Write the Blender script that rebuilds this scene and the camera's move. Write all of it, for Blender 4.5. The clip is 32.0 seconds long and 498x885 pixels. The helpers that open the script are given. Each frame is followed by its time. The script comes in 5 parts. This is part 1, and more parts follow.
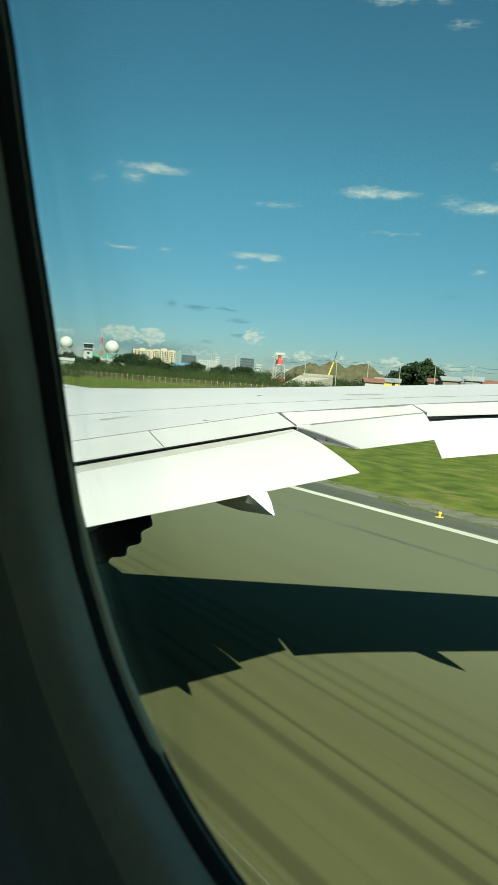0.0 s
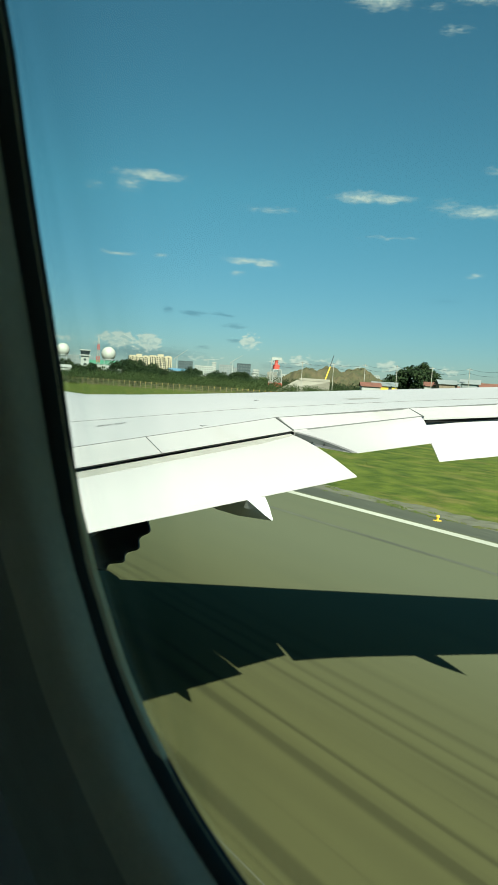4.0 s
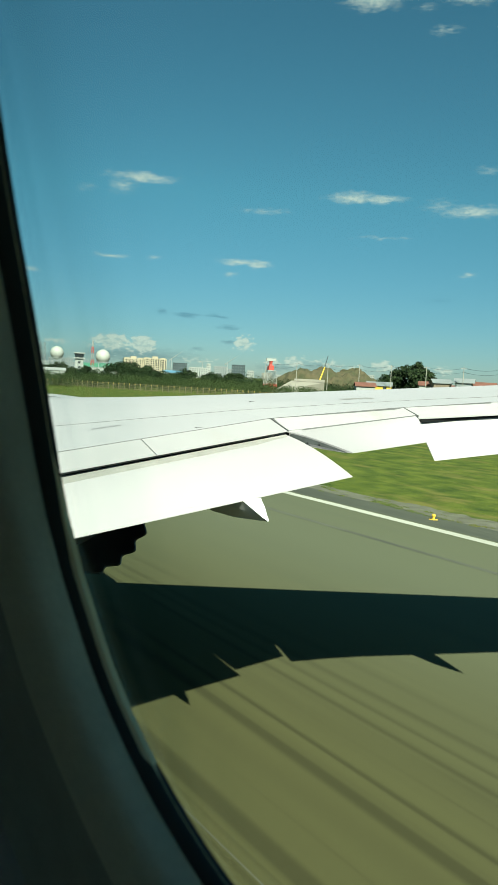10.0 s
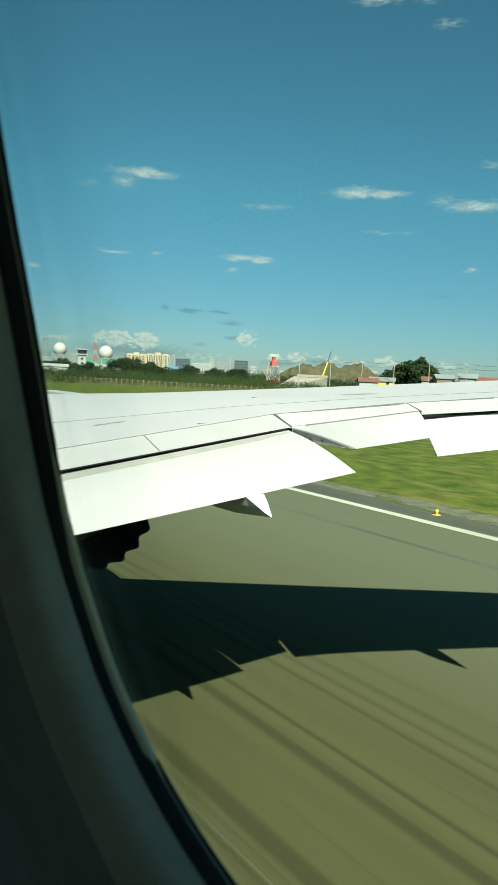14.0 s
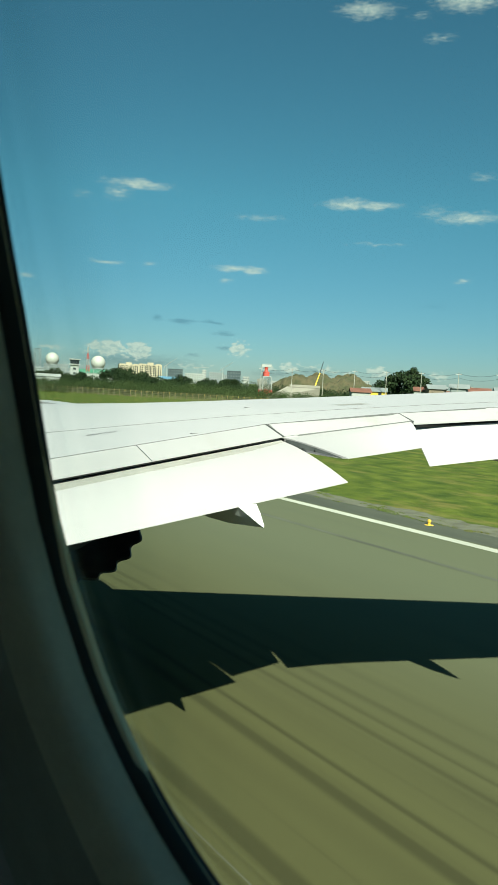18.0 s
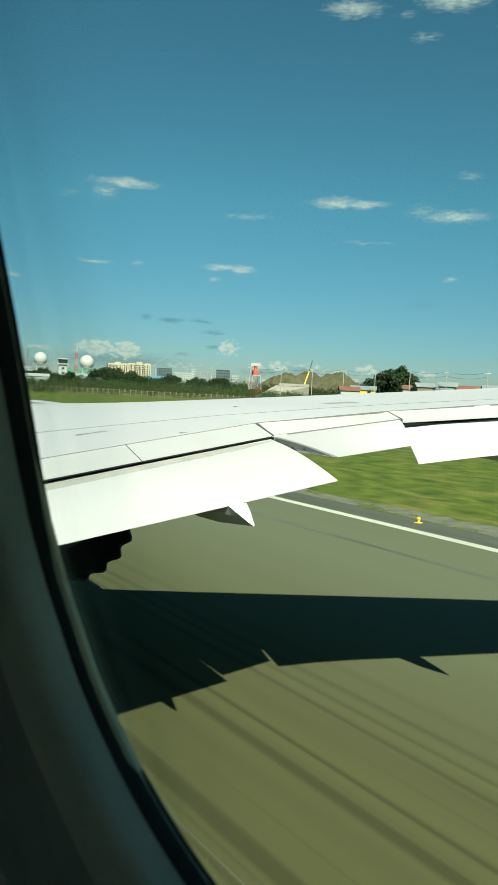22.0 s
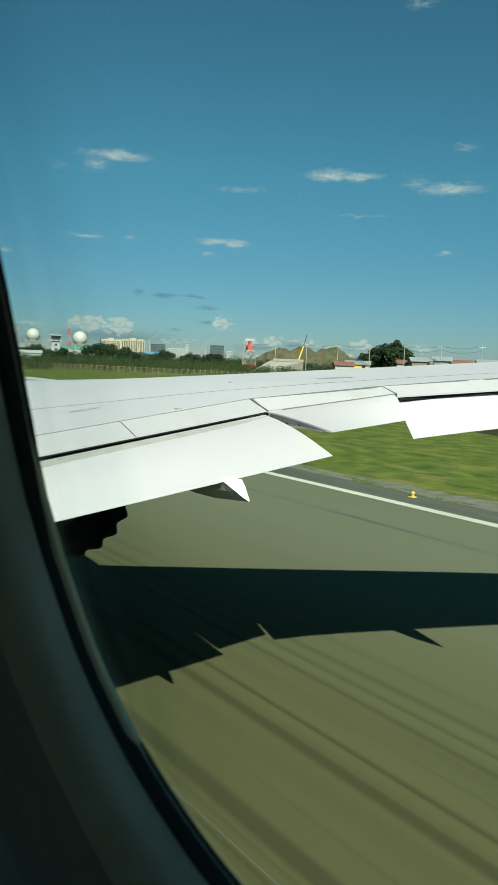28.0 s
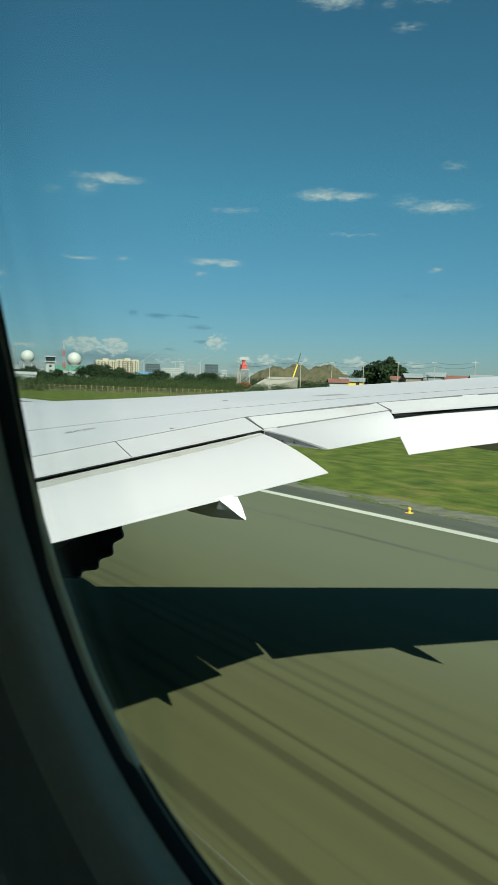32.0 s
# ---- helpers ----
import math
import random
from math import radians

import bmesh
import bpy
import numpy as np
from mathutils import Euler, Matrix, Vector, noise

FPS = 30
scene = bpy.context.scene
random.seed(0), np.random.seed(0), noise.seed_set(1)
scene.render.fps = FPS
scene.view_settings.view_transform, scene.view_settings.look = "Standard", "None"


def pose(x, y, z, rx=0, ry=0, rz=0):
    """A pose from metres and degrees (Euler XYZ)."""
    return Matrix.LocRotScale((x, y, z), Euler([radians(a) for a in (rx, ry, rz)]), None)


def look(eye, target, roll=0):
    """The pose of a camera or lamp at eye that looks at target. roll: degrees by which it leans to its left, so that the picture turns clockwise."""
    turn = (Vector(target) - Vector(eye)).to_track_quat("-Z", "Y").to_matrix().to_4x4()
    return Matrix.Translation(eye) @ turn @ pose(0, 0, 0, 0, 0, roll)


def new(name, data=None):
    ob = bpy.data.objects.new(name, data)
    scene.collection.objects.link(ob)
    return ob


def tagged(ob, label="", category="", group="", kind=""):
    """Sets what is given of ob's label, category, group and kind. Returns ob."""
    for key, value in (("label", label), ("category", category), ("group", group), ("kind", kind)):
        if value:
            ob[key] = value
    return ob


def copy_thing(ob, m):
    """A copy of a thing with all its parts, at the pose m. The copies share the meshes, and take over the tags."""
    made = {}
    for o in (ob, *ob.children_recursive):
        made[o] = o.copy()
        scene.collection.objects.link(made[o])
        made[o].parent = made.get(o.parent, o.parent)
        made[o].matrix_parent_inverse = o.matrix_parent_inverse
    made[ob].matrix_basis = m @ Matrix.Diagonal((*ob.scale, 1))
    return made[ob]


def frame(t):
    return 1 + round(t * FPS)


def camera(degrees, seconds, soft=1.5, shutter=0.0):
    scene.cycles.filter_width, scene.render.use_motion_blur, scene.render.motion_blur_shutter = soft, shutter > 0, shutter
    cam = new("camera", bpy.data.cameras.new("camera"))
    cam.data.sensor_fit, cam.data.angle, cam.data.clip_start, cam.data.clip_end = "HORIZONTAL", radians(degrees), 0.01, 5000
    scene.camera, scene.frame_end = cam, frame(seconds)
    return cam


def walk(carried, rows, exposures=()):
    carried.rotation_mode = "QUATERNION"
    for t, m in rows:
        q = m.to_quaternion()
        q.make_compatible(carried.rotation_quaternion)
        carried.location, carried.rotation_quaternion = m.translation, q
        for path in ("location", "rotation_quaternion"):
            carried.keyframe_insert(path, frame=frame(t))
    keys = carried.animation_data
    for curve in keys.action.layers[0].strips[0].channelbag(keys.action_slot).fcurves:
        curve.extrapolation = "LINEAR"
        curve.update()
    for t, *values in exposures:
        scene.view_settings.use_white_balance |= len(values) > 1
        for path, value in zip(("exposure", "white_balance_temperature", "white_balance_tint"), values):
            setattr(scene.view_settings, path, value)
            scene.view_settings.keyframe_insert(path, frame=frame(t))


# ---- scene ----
# Camera: held by a window seat of an airliner, looking forward and out over the right wing.
EYE = Vector((2.6, 0.0, 5.9))
cam = camera(38.88, 32.0, soft=0.9)
PATH = [  # seconds, shift of the eye (m), tilt, lean and turn (degrees)
    (0.0, 0.0011, 0.0, 0.0, 84.15, -4.05, -36.5),
    (0.5, 0.0018, 0.0, 0.0, 83.92, -4.27, -36.2),
    (1.0, 0.0024, 0.0, 0.0, 83.76, -4.11, -36.2),
    (1.5, 0.0029, 0.0, 0.0, 83.95, -3.85, -36.32),
    (2.0, 0.0036, 0.0, 0.0, 84.12, -3.9, -36.43),
    (2.5, 0.0024, 0.0, 0.0, 84.06, -3.74, -36.92),
    (3.0, 0.0013, 0.0, 0.0, 84.24, -3.77, -37.28),
    (3.5, 0.0002, 0.0, 0.0, 84.53, -3.63, -37.15),
    (4.0, -0.001, 0.0, 0.0, 84.58, -3.58, -36.76),
    (4.5, -0.0005, 0.0, 0.0, 84.73, -3.31, -36.44),
    (6.5, 0.0022, 0.0, 0.0, 85.27, -3.44, -36.73),
    (7.0, 0.0026, 0.0, 0.0, 85.01, -3.6, -36.8),
    (7.5, 0.0027, 0.0, 0.0, 84.62, -3.62, -37.07),
    (8.0, 0.0031, 0.0, 0.0, 84.59, -3.3, -37.1),
    (8.5, 0.0033, 0.0, 0.0, 84.81, -3.11, -36.9),
    (9.0, 0.0035, 0.0, 0.0, 84.94, -3.14, -36.82),
    (9.5, 0.004, 0.0, 0.0, 84.84, -3.12, -37.13),
    (10.0, 0.0042, 0.0, 0.0, 84.7, -2.97, -37.19),
    (10.5, 0.0048, 0.0, 0.0, 84.9, -2.82, -36.81),
    (11.0, 0.0054, 0.0, 0.0, 84.99, -2.95, -36.65),
    (11.5, 0.0056, 0.0, 0.0, 84.99, -2.88, -36.84),
    (12.0, 0.0059, 0.0, 0.0, 85.16, -2.66, -36.72),
    (12.5, 0.0065, 0.0, 0.0, 85.21, -2.6, -36.46),
    (13.0, 0.0069, 0.0, 0.0, 85.09, -2.65, -36.43),
    (13.5, 0.0067, 0.0, 0.0, 84.47, -2.79, -36.6),
    (14.0, 0.0061, 0.0, 0.0, 84.35, -2.81, -36.96),
    (14.5, 0.0061, -0.0003, 0.0, 84.79, -2.64, -37.33),
    (16.5, 0.006, -0.0015, 0.0, 85.38, -3.01, -38.17),
    (17.0, 0.0053, -0.0015, 0.0, 85.3, -2.8, -37.98),
    (17.5, 0.0052, -0.0015, 0.0, 85.22, -2.83, -37.85),
    (18.0, 0.0052, -0.0015, 0.0, 85.2, -2.88, -37.56),
    (18.5, 0.0052, -0.0015, 0.0, 85.2, -2.73, -37.41),
    (19.0, 0.0051, -0.0015, 0.0, 85.09, -2.91, -37.71),
    (19.5, 0.0051, -0.0015, 0.0, 85.0, -2.83, -38.04),
    (20.0, 0.0051, -0.0015, 0.0, 85.01, -2.76, -38.35),
    (20.5, 0.0048, -0.0015, 0.0, 84.85, -2.69, -38.64),
    (21.0, 0.0046, -0.0015, 0.0, 84.53, -3.41, -38.69),
    (21.5, 0.0044, -0.0015, 0.0, 84.86, -3.15, -38.55),
    (22.0, 0.0042, -0.0015, 0.0, 85.15, -2.62, -38.43),
    (22.5, 0.0039, -0.0015, 0.0, 85.59, -2.46, -38.38),
    (23.0, 0.0037, -0.0015, 0.0, 85.48, -2.23, -38.11),
    (23.5, 0.0024, -0.001, 0.0, 85.05, -2.63, -38.15),
    (24.0, 0.0012, -0.0005, 0.0, 84.67, -2.84, -38.32),
    (24.5, -0.0, 0.0, 0.0, 84.66, -3.16, -38.07),
    (25.0, -0.0003, 0.0, 0.0, 84.37, -2.84, -37.8),
    (25.5, -0.0001, 0.0, 0.0, 84.4, -3.07, -37.29),
    (27.5, 0.0031, -0.0005, 0.0, 82.91, -2.9, -38.8),
    (28.0, 0.0041, -0.0007, 0.0, 83.2, -2.3, -38.9),
    (28.5, 0.0038, -0.0009, 0.0, 83.85, -2.2, -38.8),
    (29.0, 0.0035, -0.0011, 0.0, 84.4, -2.2, -39.0),
    (29.5, 0.0032, -0.0013, 0.0, 84.95, -2.4, -38.9),
    (30.0, 0.003, -0.0015, 0.0, 84.85, -2.4, -38.75),
    (30.5, 0.003, -0.0015, 0.0, 84.4, -2.3, -38.8),
    (31.0, 0.0031, -0.0015, 0.0, 83.8, -2.0, -38.85),
    (31.5, 0.0033, -0.0015, 0.0, 84.2, -1.9, -39.2),
    (32.0, 0.0034, -0.0015, 0.0, 84.7, -1.5, -39.35),
]
walk(cam, [(t, pose(EYE.x + dx, EYE.y + dy, EYE.z + dz, rx, ry, rz)) for t, dx, dy, dz, rx, ry, rz in PATH],
     exposures=[(0, 1.25, 6650, -14), (6, 1.28, 6650, -14), (22, 1.25, 6650, -14), (25, 1.12, 6500, -13), (28, 1.0, 6300, -10), (32, 0.94, 6200, -8)])
cam.data.dof.use_dof, cam.data.dof.focus_distance, cam.data.dof.aperture_fstop = True, 16.0, 24.0      # the window frame, a hand away, is out of focus

# ---- sky, sun ----
SUN_WAY = Vector((0.49, 1.035, -1.0)).normalized()      # the way the sunlight travels
elevation = math.asin(-SUN_WAY.z)
azimuth = math.atan2(-SUN_WAY.x, -SUN_WAY.y)

sun = new("sun", bpy.data.lights.new("sun", "SUN"))
sun.data.energy, sun.data.angle, sun.data.color = 5.0, radians(0.53), (1.0, 0.95, 0.86)
sun.matrix_world = look((0, 0, 60), Vector((0, 0, 60)) + SUN_WAY)

WISPS = [  # thin wisps: azimuth from ahead, elevation, half width, half height (degrees), density
    (28.1, 14.7, 3.0, 0.42, 1.00), (26.6, 14.0, 1.2, 0.58, 0.60), (23.9, 13.6, 0.8, 0.32, 0.30), (44.6, 14.1, 2.3, 0.47, 1.00),
    (46.8, 14.0, 2.3, 0.37, 0.90), (37.7, 12.9, 2.3, 0.26, 0.45), (53.8, 13.1, 2.8, 0.53, 0.90), (51.3, 13.5, 1.3, 0.63, 0.40),
    (54.7, 15.9, 1.1, 0.37, 0.40), (25.9, 8.8, 1.5, 0.21, 0.80), (29.3, 8.9, 0.9, 0.21, 0.50), (19.8, 7.3, 0.7, 0.21, 0.80),
    (35.9, 9.0, 1.8, 0.32, 0.90), (37.5, 8.9, 1.3, 0.42, 0.90), (35.4, 8.0, 0.7, 0.21, 0.60), (47.2, 11.2, 2.3, 0.16, 0.40), (53.8, 8.5, 0.8, 0.21, 0.60),
]
HIGH_WISPS = [  # wisps high up, the same numbers
    (45.2, 26.8, 2.5, 0.63, 0.90), (50.8, 25.0, 1.3, 0.32, 0.45), (52.8, 27.3, 3.0, 0.95, 1.00), (49.3, 26.4, 1.0, 0.26, 0.30), (41.5, 30.4, 1.5, 0.42, 0.50),
]
CUMULUS = [  # heaped white clouds near the horizon, the same numbers
    (25.3, 2.35, 0.9, 0.45, 1.90), (26.4, 2.2, 1.2, 0.72, 2.40), (28.6, 2.2, 1.05, 0.80, 2.30), (36.6, 2.7, 1.0, 0.69, 1.70),
    (39.0, 1.3, 0.9, 0.48, 1.20), (40.8, 1.4, 1.1, 0.55, 1.30), (43.5, 1.4, 1.4, 0.42, 0.80), (45.7, 1.0, 0.9, 0.42, 1.00),
    (47.8, 1.4, 0.8, 0.55, 1.40), (52.4, 1.3, 1.0, 0.42, 0.90), (22.1, 2.0, 1.1, 0.27, 0.90), (24.6, 1.9, 1.1, 0.27, 0.70),
    (49.4, 1.2, 0.6, 0.27, 0.70), (27.7, 1.8, 1.2, 0.42, 0.80), (32.9, 1.2, 1.9, 0.34, 0.50), (23.4, 0.8, 1.9, 0.55, 0.40),
]
GREY_BANKS = [  # flat blue-grey clouds and banks low over the land, the same numbers
    (32.0, 4.7, 1.3, 0.21, 0.80), (30.0, 4.8, 0.4, 0.37, 0.60), (34.5, 4.7, 1.1, 0.16, 0.80), (35.5, 3.9, 1.2, 0.26, 0.60),
    (35.4, 2.7, 0.7, 0.21, 0.70), (32.8, 2.0, 0.8, 0.16, 0.60), (28.2, 1.3, 5.6, 0.74, 0.70), (49.8, 1.1, 2.8, 0.47, 0.70),
    (51.6, 6.6, 1.5, 0.37, 0.25), (42.7, 1.2, 2.3, 0.42, 0.50), (20.8, 0.6, 3.0, 0.74, 0.50), (39.5, 0.9, 2.5, 0.42, 0.50),
]


def make_world():
    world = bpy.data.worlds.new("sky")
    scene.world = world
    world.use_nodes = True
    tree = world.node_tree
    nodes, links = tree.nodes, tree.links
    nodes.clear()

    def node(kind, **values):
        n = nodes.new(kind)
        for key, value in values.items():
            if key == "operation":
                n.operation = value
        return n

    def math_node(op, a, b=None, clamp=False):
        n = nodes.new("ShaderNodeMath")
        n.operation, n.use_clamp = op, clamp
        for i, v in enumerate((a, b)):
            if v is None:
                continue
            if isinstance(v, (int, float)):
                n.inputs[i].default_value = v
            else:
                links.new(v, n.inputs[i])
        return n.outputs[0]

    def vec_node(op, a, b=None):
        n = nodes.new("ShaderNodeVectorMath")
        n.operation = op
        for i, v in enumerate((a, b)):
            if v is None:
                continue
            if isinstance(v, tuple):
                n.inputs[i].default_value = v
            else:
                links.new(v, n.inputs[i])
        return n

    sky = nodes.new("ShaderNodeTexSky")
    sky.sky_type, sky.sun_disc = "NISHITA", False
    sky.sun_elevation, sky.sun_rotation = elevation, azimuth
    sky.altitude, sky.air_density, sky.dust_density, sky.ozone_density = 10.0, 0.85, 0.2, 3.0

    way = nodes.new("ShaderNodeTexCoord").outputs["Generated"]
    sep = nodes.new("ShaderNodeSeparateXYZ")
    links.new(way, sep.inputs[0])
    az = math_node("MULTIPLY", math_node("ARCTAN2", sep.outputs[0], sep.outputs[1]), 57.2958)
    el = math_node("MULTIPLY", math_node("ARCSINE", sep.outputs[2]), 57.2958)
    join = nodes.new("ShaderNodeCombineXYZ")
    links.new(az, join.inputs[0])
    links.new(el, join.inputs[1])
    place = join.outputs[0]

    warp = nodes.new("ShaderNodeTexNoise")
    links.new(vec_node("MULTIPLY", place, (0.9, 2.2, 1)).outputs[0], warp.inputs["Vector"])
    warp.inputs["Scale"].default_value, warp.inputs["Detail"].default_value = 1.0, 4.0
    shift = vec_node("MULTIPLY", vec_node("SUBTRACT", warp.outputs["Color"], (0.5, 0.5, 0.5)).outputs[0], (1.5, 0.65, 0)).outputs[0]
    bent = vec_node("ADD", place, shift).outputs[0]
    fine = nodes.new("ShaderNodeTexNoise")
    links.new(vec_node("MULTIPLY", place, (1.3, 5.0, 1)).outputs[0], fine.inputs["Vector"])
    fine.inputs["Scale"].default_value, fine.inputs["Detail"].default_value, fine.inputs["Roughness"].default_value = 1.2, 7.0, 0.62

    def heap(clouds, where):
        most = None
        for a, e, w, h, d in clouds:
            off = vec_node("MULTIPLY", vec_node("SUBTRACT", where, (a, e, 0)).outputs[0], (1 / w, 1 / h, 0)).outputs[0]
            far = vec_node("LENGTH", off).outputs["Value"]
            one = math_node("MULTIPLY", math_node("SUBTRACT", 1.15, far), d)
            most = one if most is None else math_node("MAXIMUM", most, one)
        return most

    total = heap(WISPS + HIGH_WISPS, bent)
    heaps = heap(CUMULUS, bent)
    banks = heap(GREY_BANKS, bent)
    body = math_node("ADD", total, math_node("MULTIPLY", math_node("SUBTRACT", fine.outputs["Fac"], 0.52), 1.25))
    puff = nodes.new("ShaderNodeTexNoise")
    links.new(vec_node("MULTIPLY", place, (2.2, 3.6, 1)).outputs[0], puff.inputs["Vector"])
    puff.inputs["Scale"].default_value, puff.inputs["Detail"].default_value = 1.0, 5.0
    lumps = math_node("ADD", heaps, math_node("MULTIPLY", math_node("SUBTRACT", puff.outputs["Fac"], 0.55), 3.2))
    firm = nodes.new("ShaderNodeMapRange")
    firm.interpolation_type = "SMOOTHSTEP"
    firm.inputs["From Min"].default_value, firm.inputs["From Max"].default_value, firm.inputs["To Max"].default_value = 0.05, 1.0, 0.74
    links.new(lumps, firm.inputs["Value"])
    ramp = nodes.new("ShaderNodeMapRange")
    ramp.interpolation_type = "SMOOTHSTEP"
    ramp.inputs["From Min"].default_value, ramp.inputs["From Max"].default_value = -0.05, 1.25
    ramp.inputs["To Max"].default_value = 0.78
    links.new(body, ramp.inputs["Value"])
    gate = math_node("MAXIMUM", math_node("MULTIPLY", ramp.outputs[0], math_node("GREATER_THAN", total, 0.0)), math_node("MULTIPLY", firm.outputs[0], math_node("GREATER_THAN", heaps, 0.0)))

    tint = nodes.new("ShaderNodeMix")
    tint.data_type, tint.blend_type = "RGBA", "MULTIPLY"
    tint.inputs["Factor"].default_value = 1.0
    haze = nodes.new("ShaderNodeMapRange")
    haze.inputs["From Min"].default_value, haze.inputs["From Max"].default_value = 0.0, 14.0
    links.new(el, haze.inputs["Value"])
    low_air = nodes.new("ShaderNodeMix")
    low_air.data_type = "RGBA"
    links.new(haze.outputs[0], low_air.inputs["Factor"])
    low_air.inputs[6].default_value, low_air.inputs[7].default_value = (0.84, 0.59, 0.79, 1), (1, 1, 1, 1)
    dim = vec_node("MULTIPLY", sky.outputs[0], low_air.outputs[2])
    links.new(dim.outputs[0], tint.inputs[6])
    tint.inputs[7].default_value = (0.575, 0.975, 0.89, 1)      # the window's green-blue tinted pane
    bank_body = math_node("ADD", banks, math_node("MULTIPLY", math_node("SUBTRACT", fine.outputs["Fac"], 0.52), 0.9))
    veil = nodes.new("ShaderNodeMapRange")
    veil.interpolation_type = "SMOOTHSTEP"
    veil.inputs["From Min"].default_value, veil.inputs["From Max"].default_value, veil.inputs["To Max"].default_value = 0.0, 0.7, 0.9
    links.new(bank_body, veil.inputs["Value"])
    grey = nodes.new("ShaderNodeMix")
    grey.data_type, grey.blend_type = "RGBA", "MULTIPLY"
    links.new(math_node("MULTIPLY", veil.outputs[0], math_node("GREATER_THAN", banks, 0.0)), grey.inputs["Factor"])
    links.new(tint.outputs[2], grey.inputs[6])
    grey.inputs[7].default_value = (0.66, 0.68, 0.73, 1)
    mix = nodes.new("ShaderNodeMix")
    mix.data_type = "RGBA"
    links.new(gate, mix.inputs["Factor"])
    links.new(grey.outputs[2], mix.inputs[6])
    tone = nodes.new("ShaderNodeMapRange")                # greyer hollows and undersides
    tone.inputs["From Min"].default_value, tone.inputs["From Max"].default_value = 0.40, 0.56
    links.new(puff.outputs["Fac"], tone.inputs["Value"])
    white = nodes.new("ShaderNodeMix")
    white.data_type = "RGBA"
    links.new(tone.outputs[0], white.inputs["Factor"])
    white.inputs[6].default_value, white.inputs[7].default_value = (5.3, 6.2, 6.2, 1), (7.3, 7.7, 7.2, 1)
    links.new(white.outputs[2], mix.inputs[7])
    back = nodes.new("ShaderNodeBackground")
    back.inputs["Strength"].default_value = 0.041
    links.new(mix.outputs[2], back.inputs["Color"])
    out = nodes.new("ShaderNodeOutputWorld")
    links.new(back.outputs[0], out.inputs["Surface"])


make_world()


# ---- materials ----
def material(name, base, rough=0.6, metal=0.0, vary=0.12, scale=3.0, fine=40.0, bump=0.0, stretch=(1, 1, 1), second=None, coat=0.0, spec=0.5, per_piece=0.0, third=None, span=(0.5, 1.0)):
    """A painted or raw surface: base colour, mottled towards a second colour at a coarse and a fine scale, with relief."""
    m = bpy.data.materials.new(name)
    m.use_nodes = True
    nodes, links = m.node_tree.nodes, m.node_tree.links
    shade = nodes["Principled BSDF"]
    shade.inputs["Roughness"].default_value, shade.inputs["Metallic"].default_value = rough, metal
    shade.inputs["Coat Weight"].default_value = coat
    shade.inputs["Specular IOR Level"].default_value = spec
    second = second or tuple(c * (1 - 2.2 * vary) for c in base)
    coord = nodes.new("ShaderNodeTexCoord")
    mapping = nodes.new("ShaderNodeMapping")
    mapping.inputs["Scale"].default_value = stretch
    geo = nodes.new("ShaderNodeNewGeometry")
    links.new(geo.outputs["Position"], mapping.inputs["Vector"])
    coarse = nodes.new("ShaderNodeTexNoise")
    coarse.inputs["Scale"].default_value, coarse.inputs["Detail"].default_value = scale, 5
    grain = nodes.new("ShaderNodeTexNoise")
    grain.inputs["Scale"].default_value, grain.inputs["Detail"].default_value = fine, 3
    for n in (coarse, grain):
        links.new(mapping.outputs[0], n.inputs["Vector"])
    add = nodes.new("ShaderNodeMath")
    add.operation = "MULTIPLY_ADD"
    links.new(grain.outputs["Fac"], add.inputs[0])
    add.inputs[1].default_value = 0.5
    links.new(coarse.outputs["Fac"], add.inputs[2])
    ramp = nodes.new("ShaderNodeMapRange")
    ramp.inputs["From Min"].default_value, ramp.inputs["From Max"].default_value = span
    links.new(add.outputs[0], ramp.inputs["Value"])
    value = ramp.outputs[0]
    if per_piece:
        info = nodes.new("ShaderNodeNewGeometry")
        plus = nodes.new("ShaderNodeMath")
        plus.operation = "MULTIPLY_ADD"
        links.new(info.outputs["Random Per Island"], plus.inputs[0])
        plus.inputs[1].default_value = per_piece
        links.new(value, plus.inputs[2])
        half = nodes.new("ShaderNodeMath")
        half.operation, half.use_clamp = "SUBTRACT", True
        links.new(plus.outputs[0], half.inputs[0])
        half.inputs[1].default_value = per_piece / 2
        value = half.outputs[0]
    mix = nodes.new("ShaderNodeMix")
    mix.data_type = "RGBA"
    links.new(value, mix.inputs["Factor"])
    mix.inputs[6].default_value, mix.inputs[7].default_value = (*second, 1), (*base, 1)
    colour = mix.outputs[2]
    if third:                                            # broad patches of another colour: colour, scale, cover, stretch
        wide_map = nodes.new("ShaderNodeMapping")
        wide_map.inputs["Scale"].default_value = third[3]
        links.new(geo.outputs["Position"], wide_map.inputs["Vector"])
        wide = nodes.new("ShaderNodeTexNoise")
        wide.inputs["Scale"].default_value, wide.inputs["Detail"].default_value, wide.inputs["Roughness"].default_value = third[1], 6, 0.62
        links.new(wide_map.outputs[0], wide.inputs["Vector"])
        gate = nodes.new("ShaderNodeMapRange")
        gate.interpolation_type = "SMOOTHSTEP"
        gate.inputs["From Min"].default_value, gate.inputs["From Max"].default_value = 0.62 - third[2] * 0.3, 0.82 - third[2] * 0.3
        links.new(wide.outputs["Fac"], gate.inputs["Value"])
        over = nodes.new("ShaderNodeMix")
        over.data_type = "RGBA"
        links.new(gate.outputs[0], over.inputs["Factor"])
        links.new(colour, over.inputs[6])
        over.inputs[7].default_value = (*third[0], 1)
        colour = over.outputs[2]
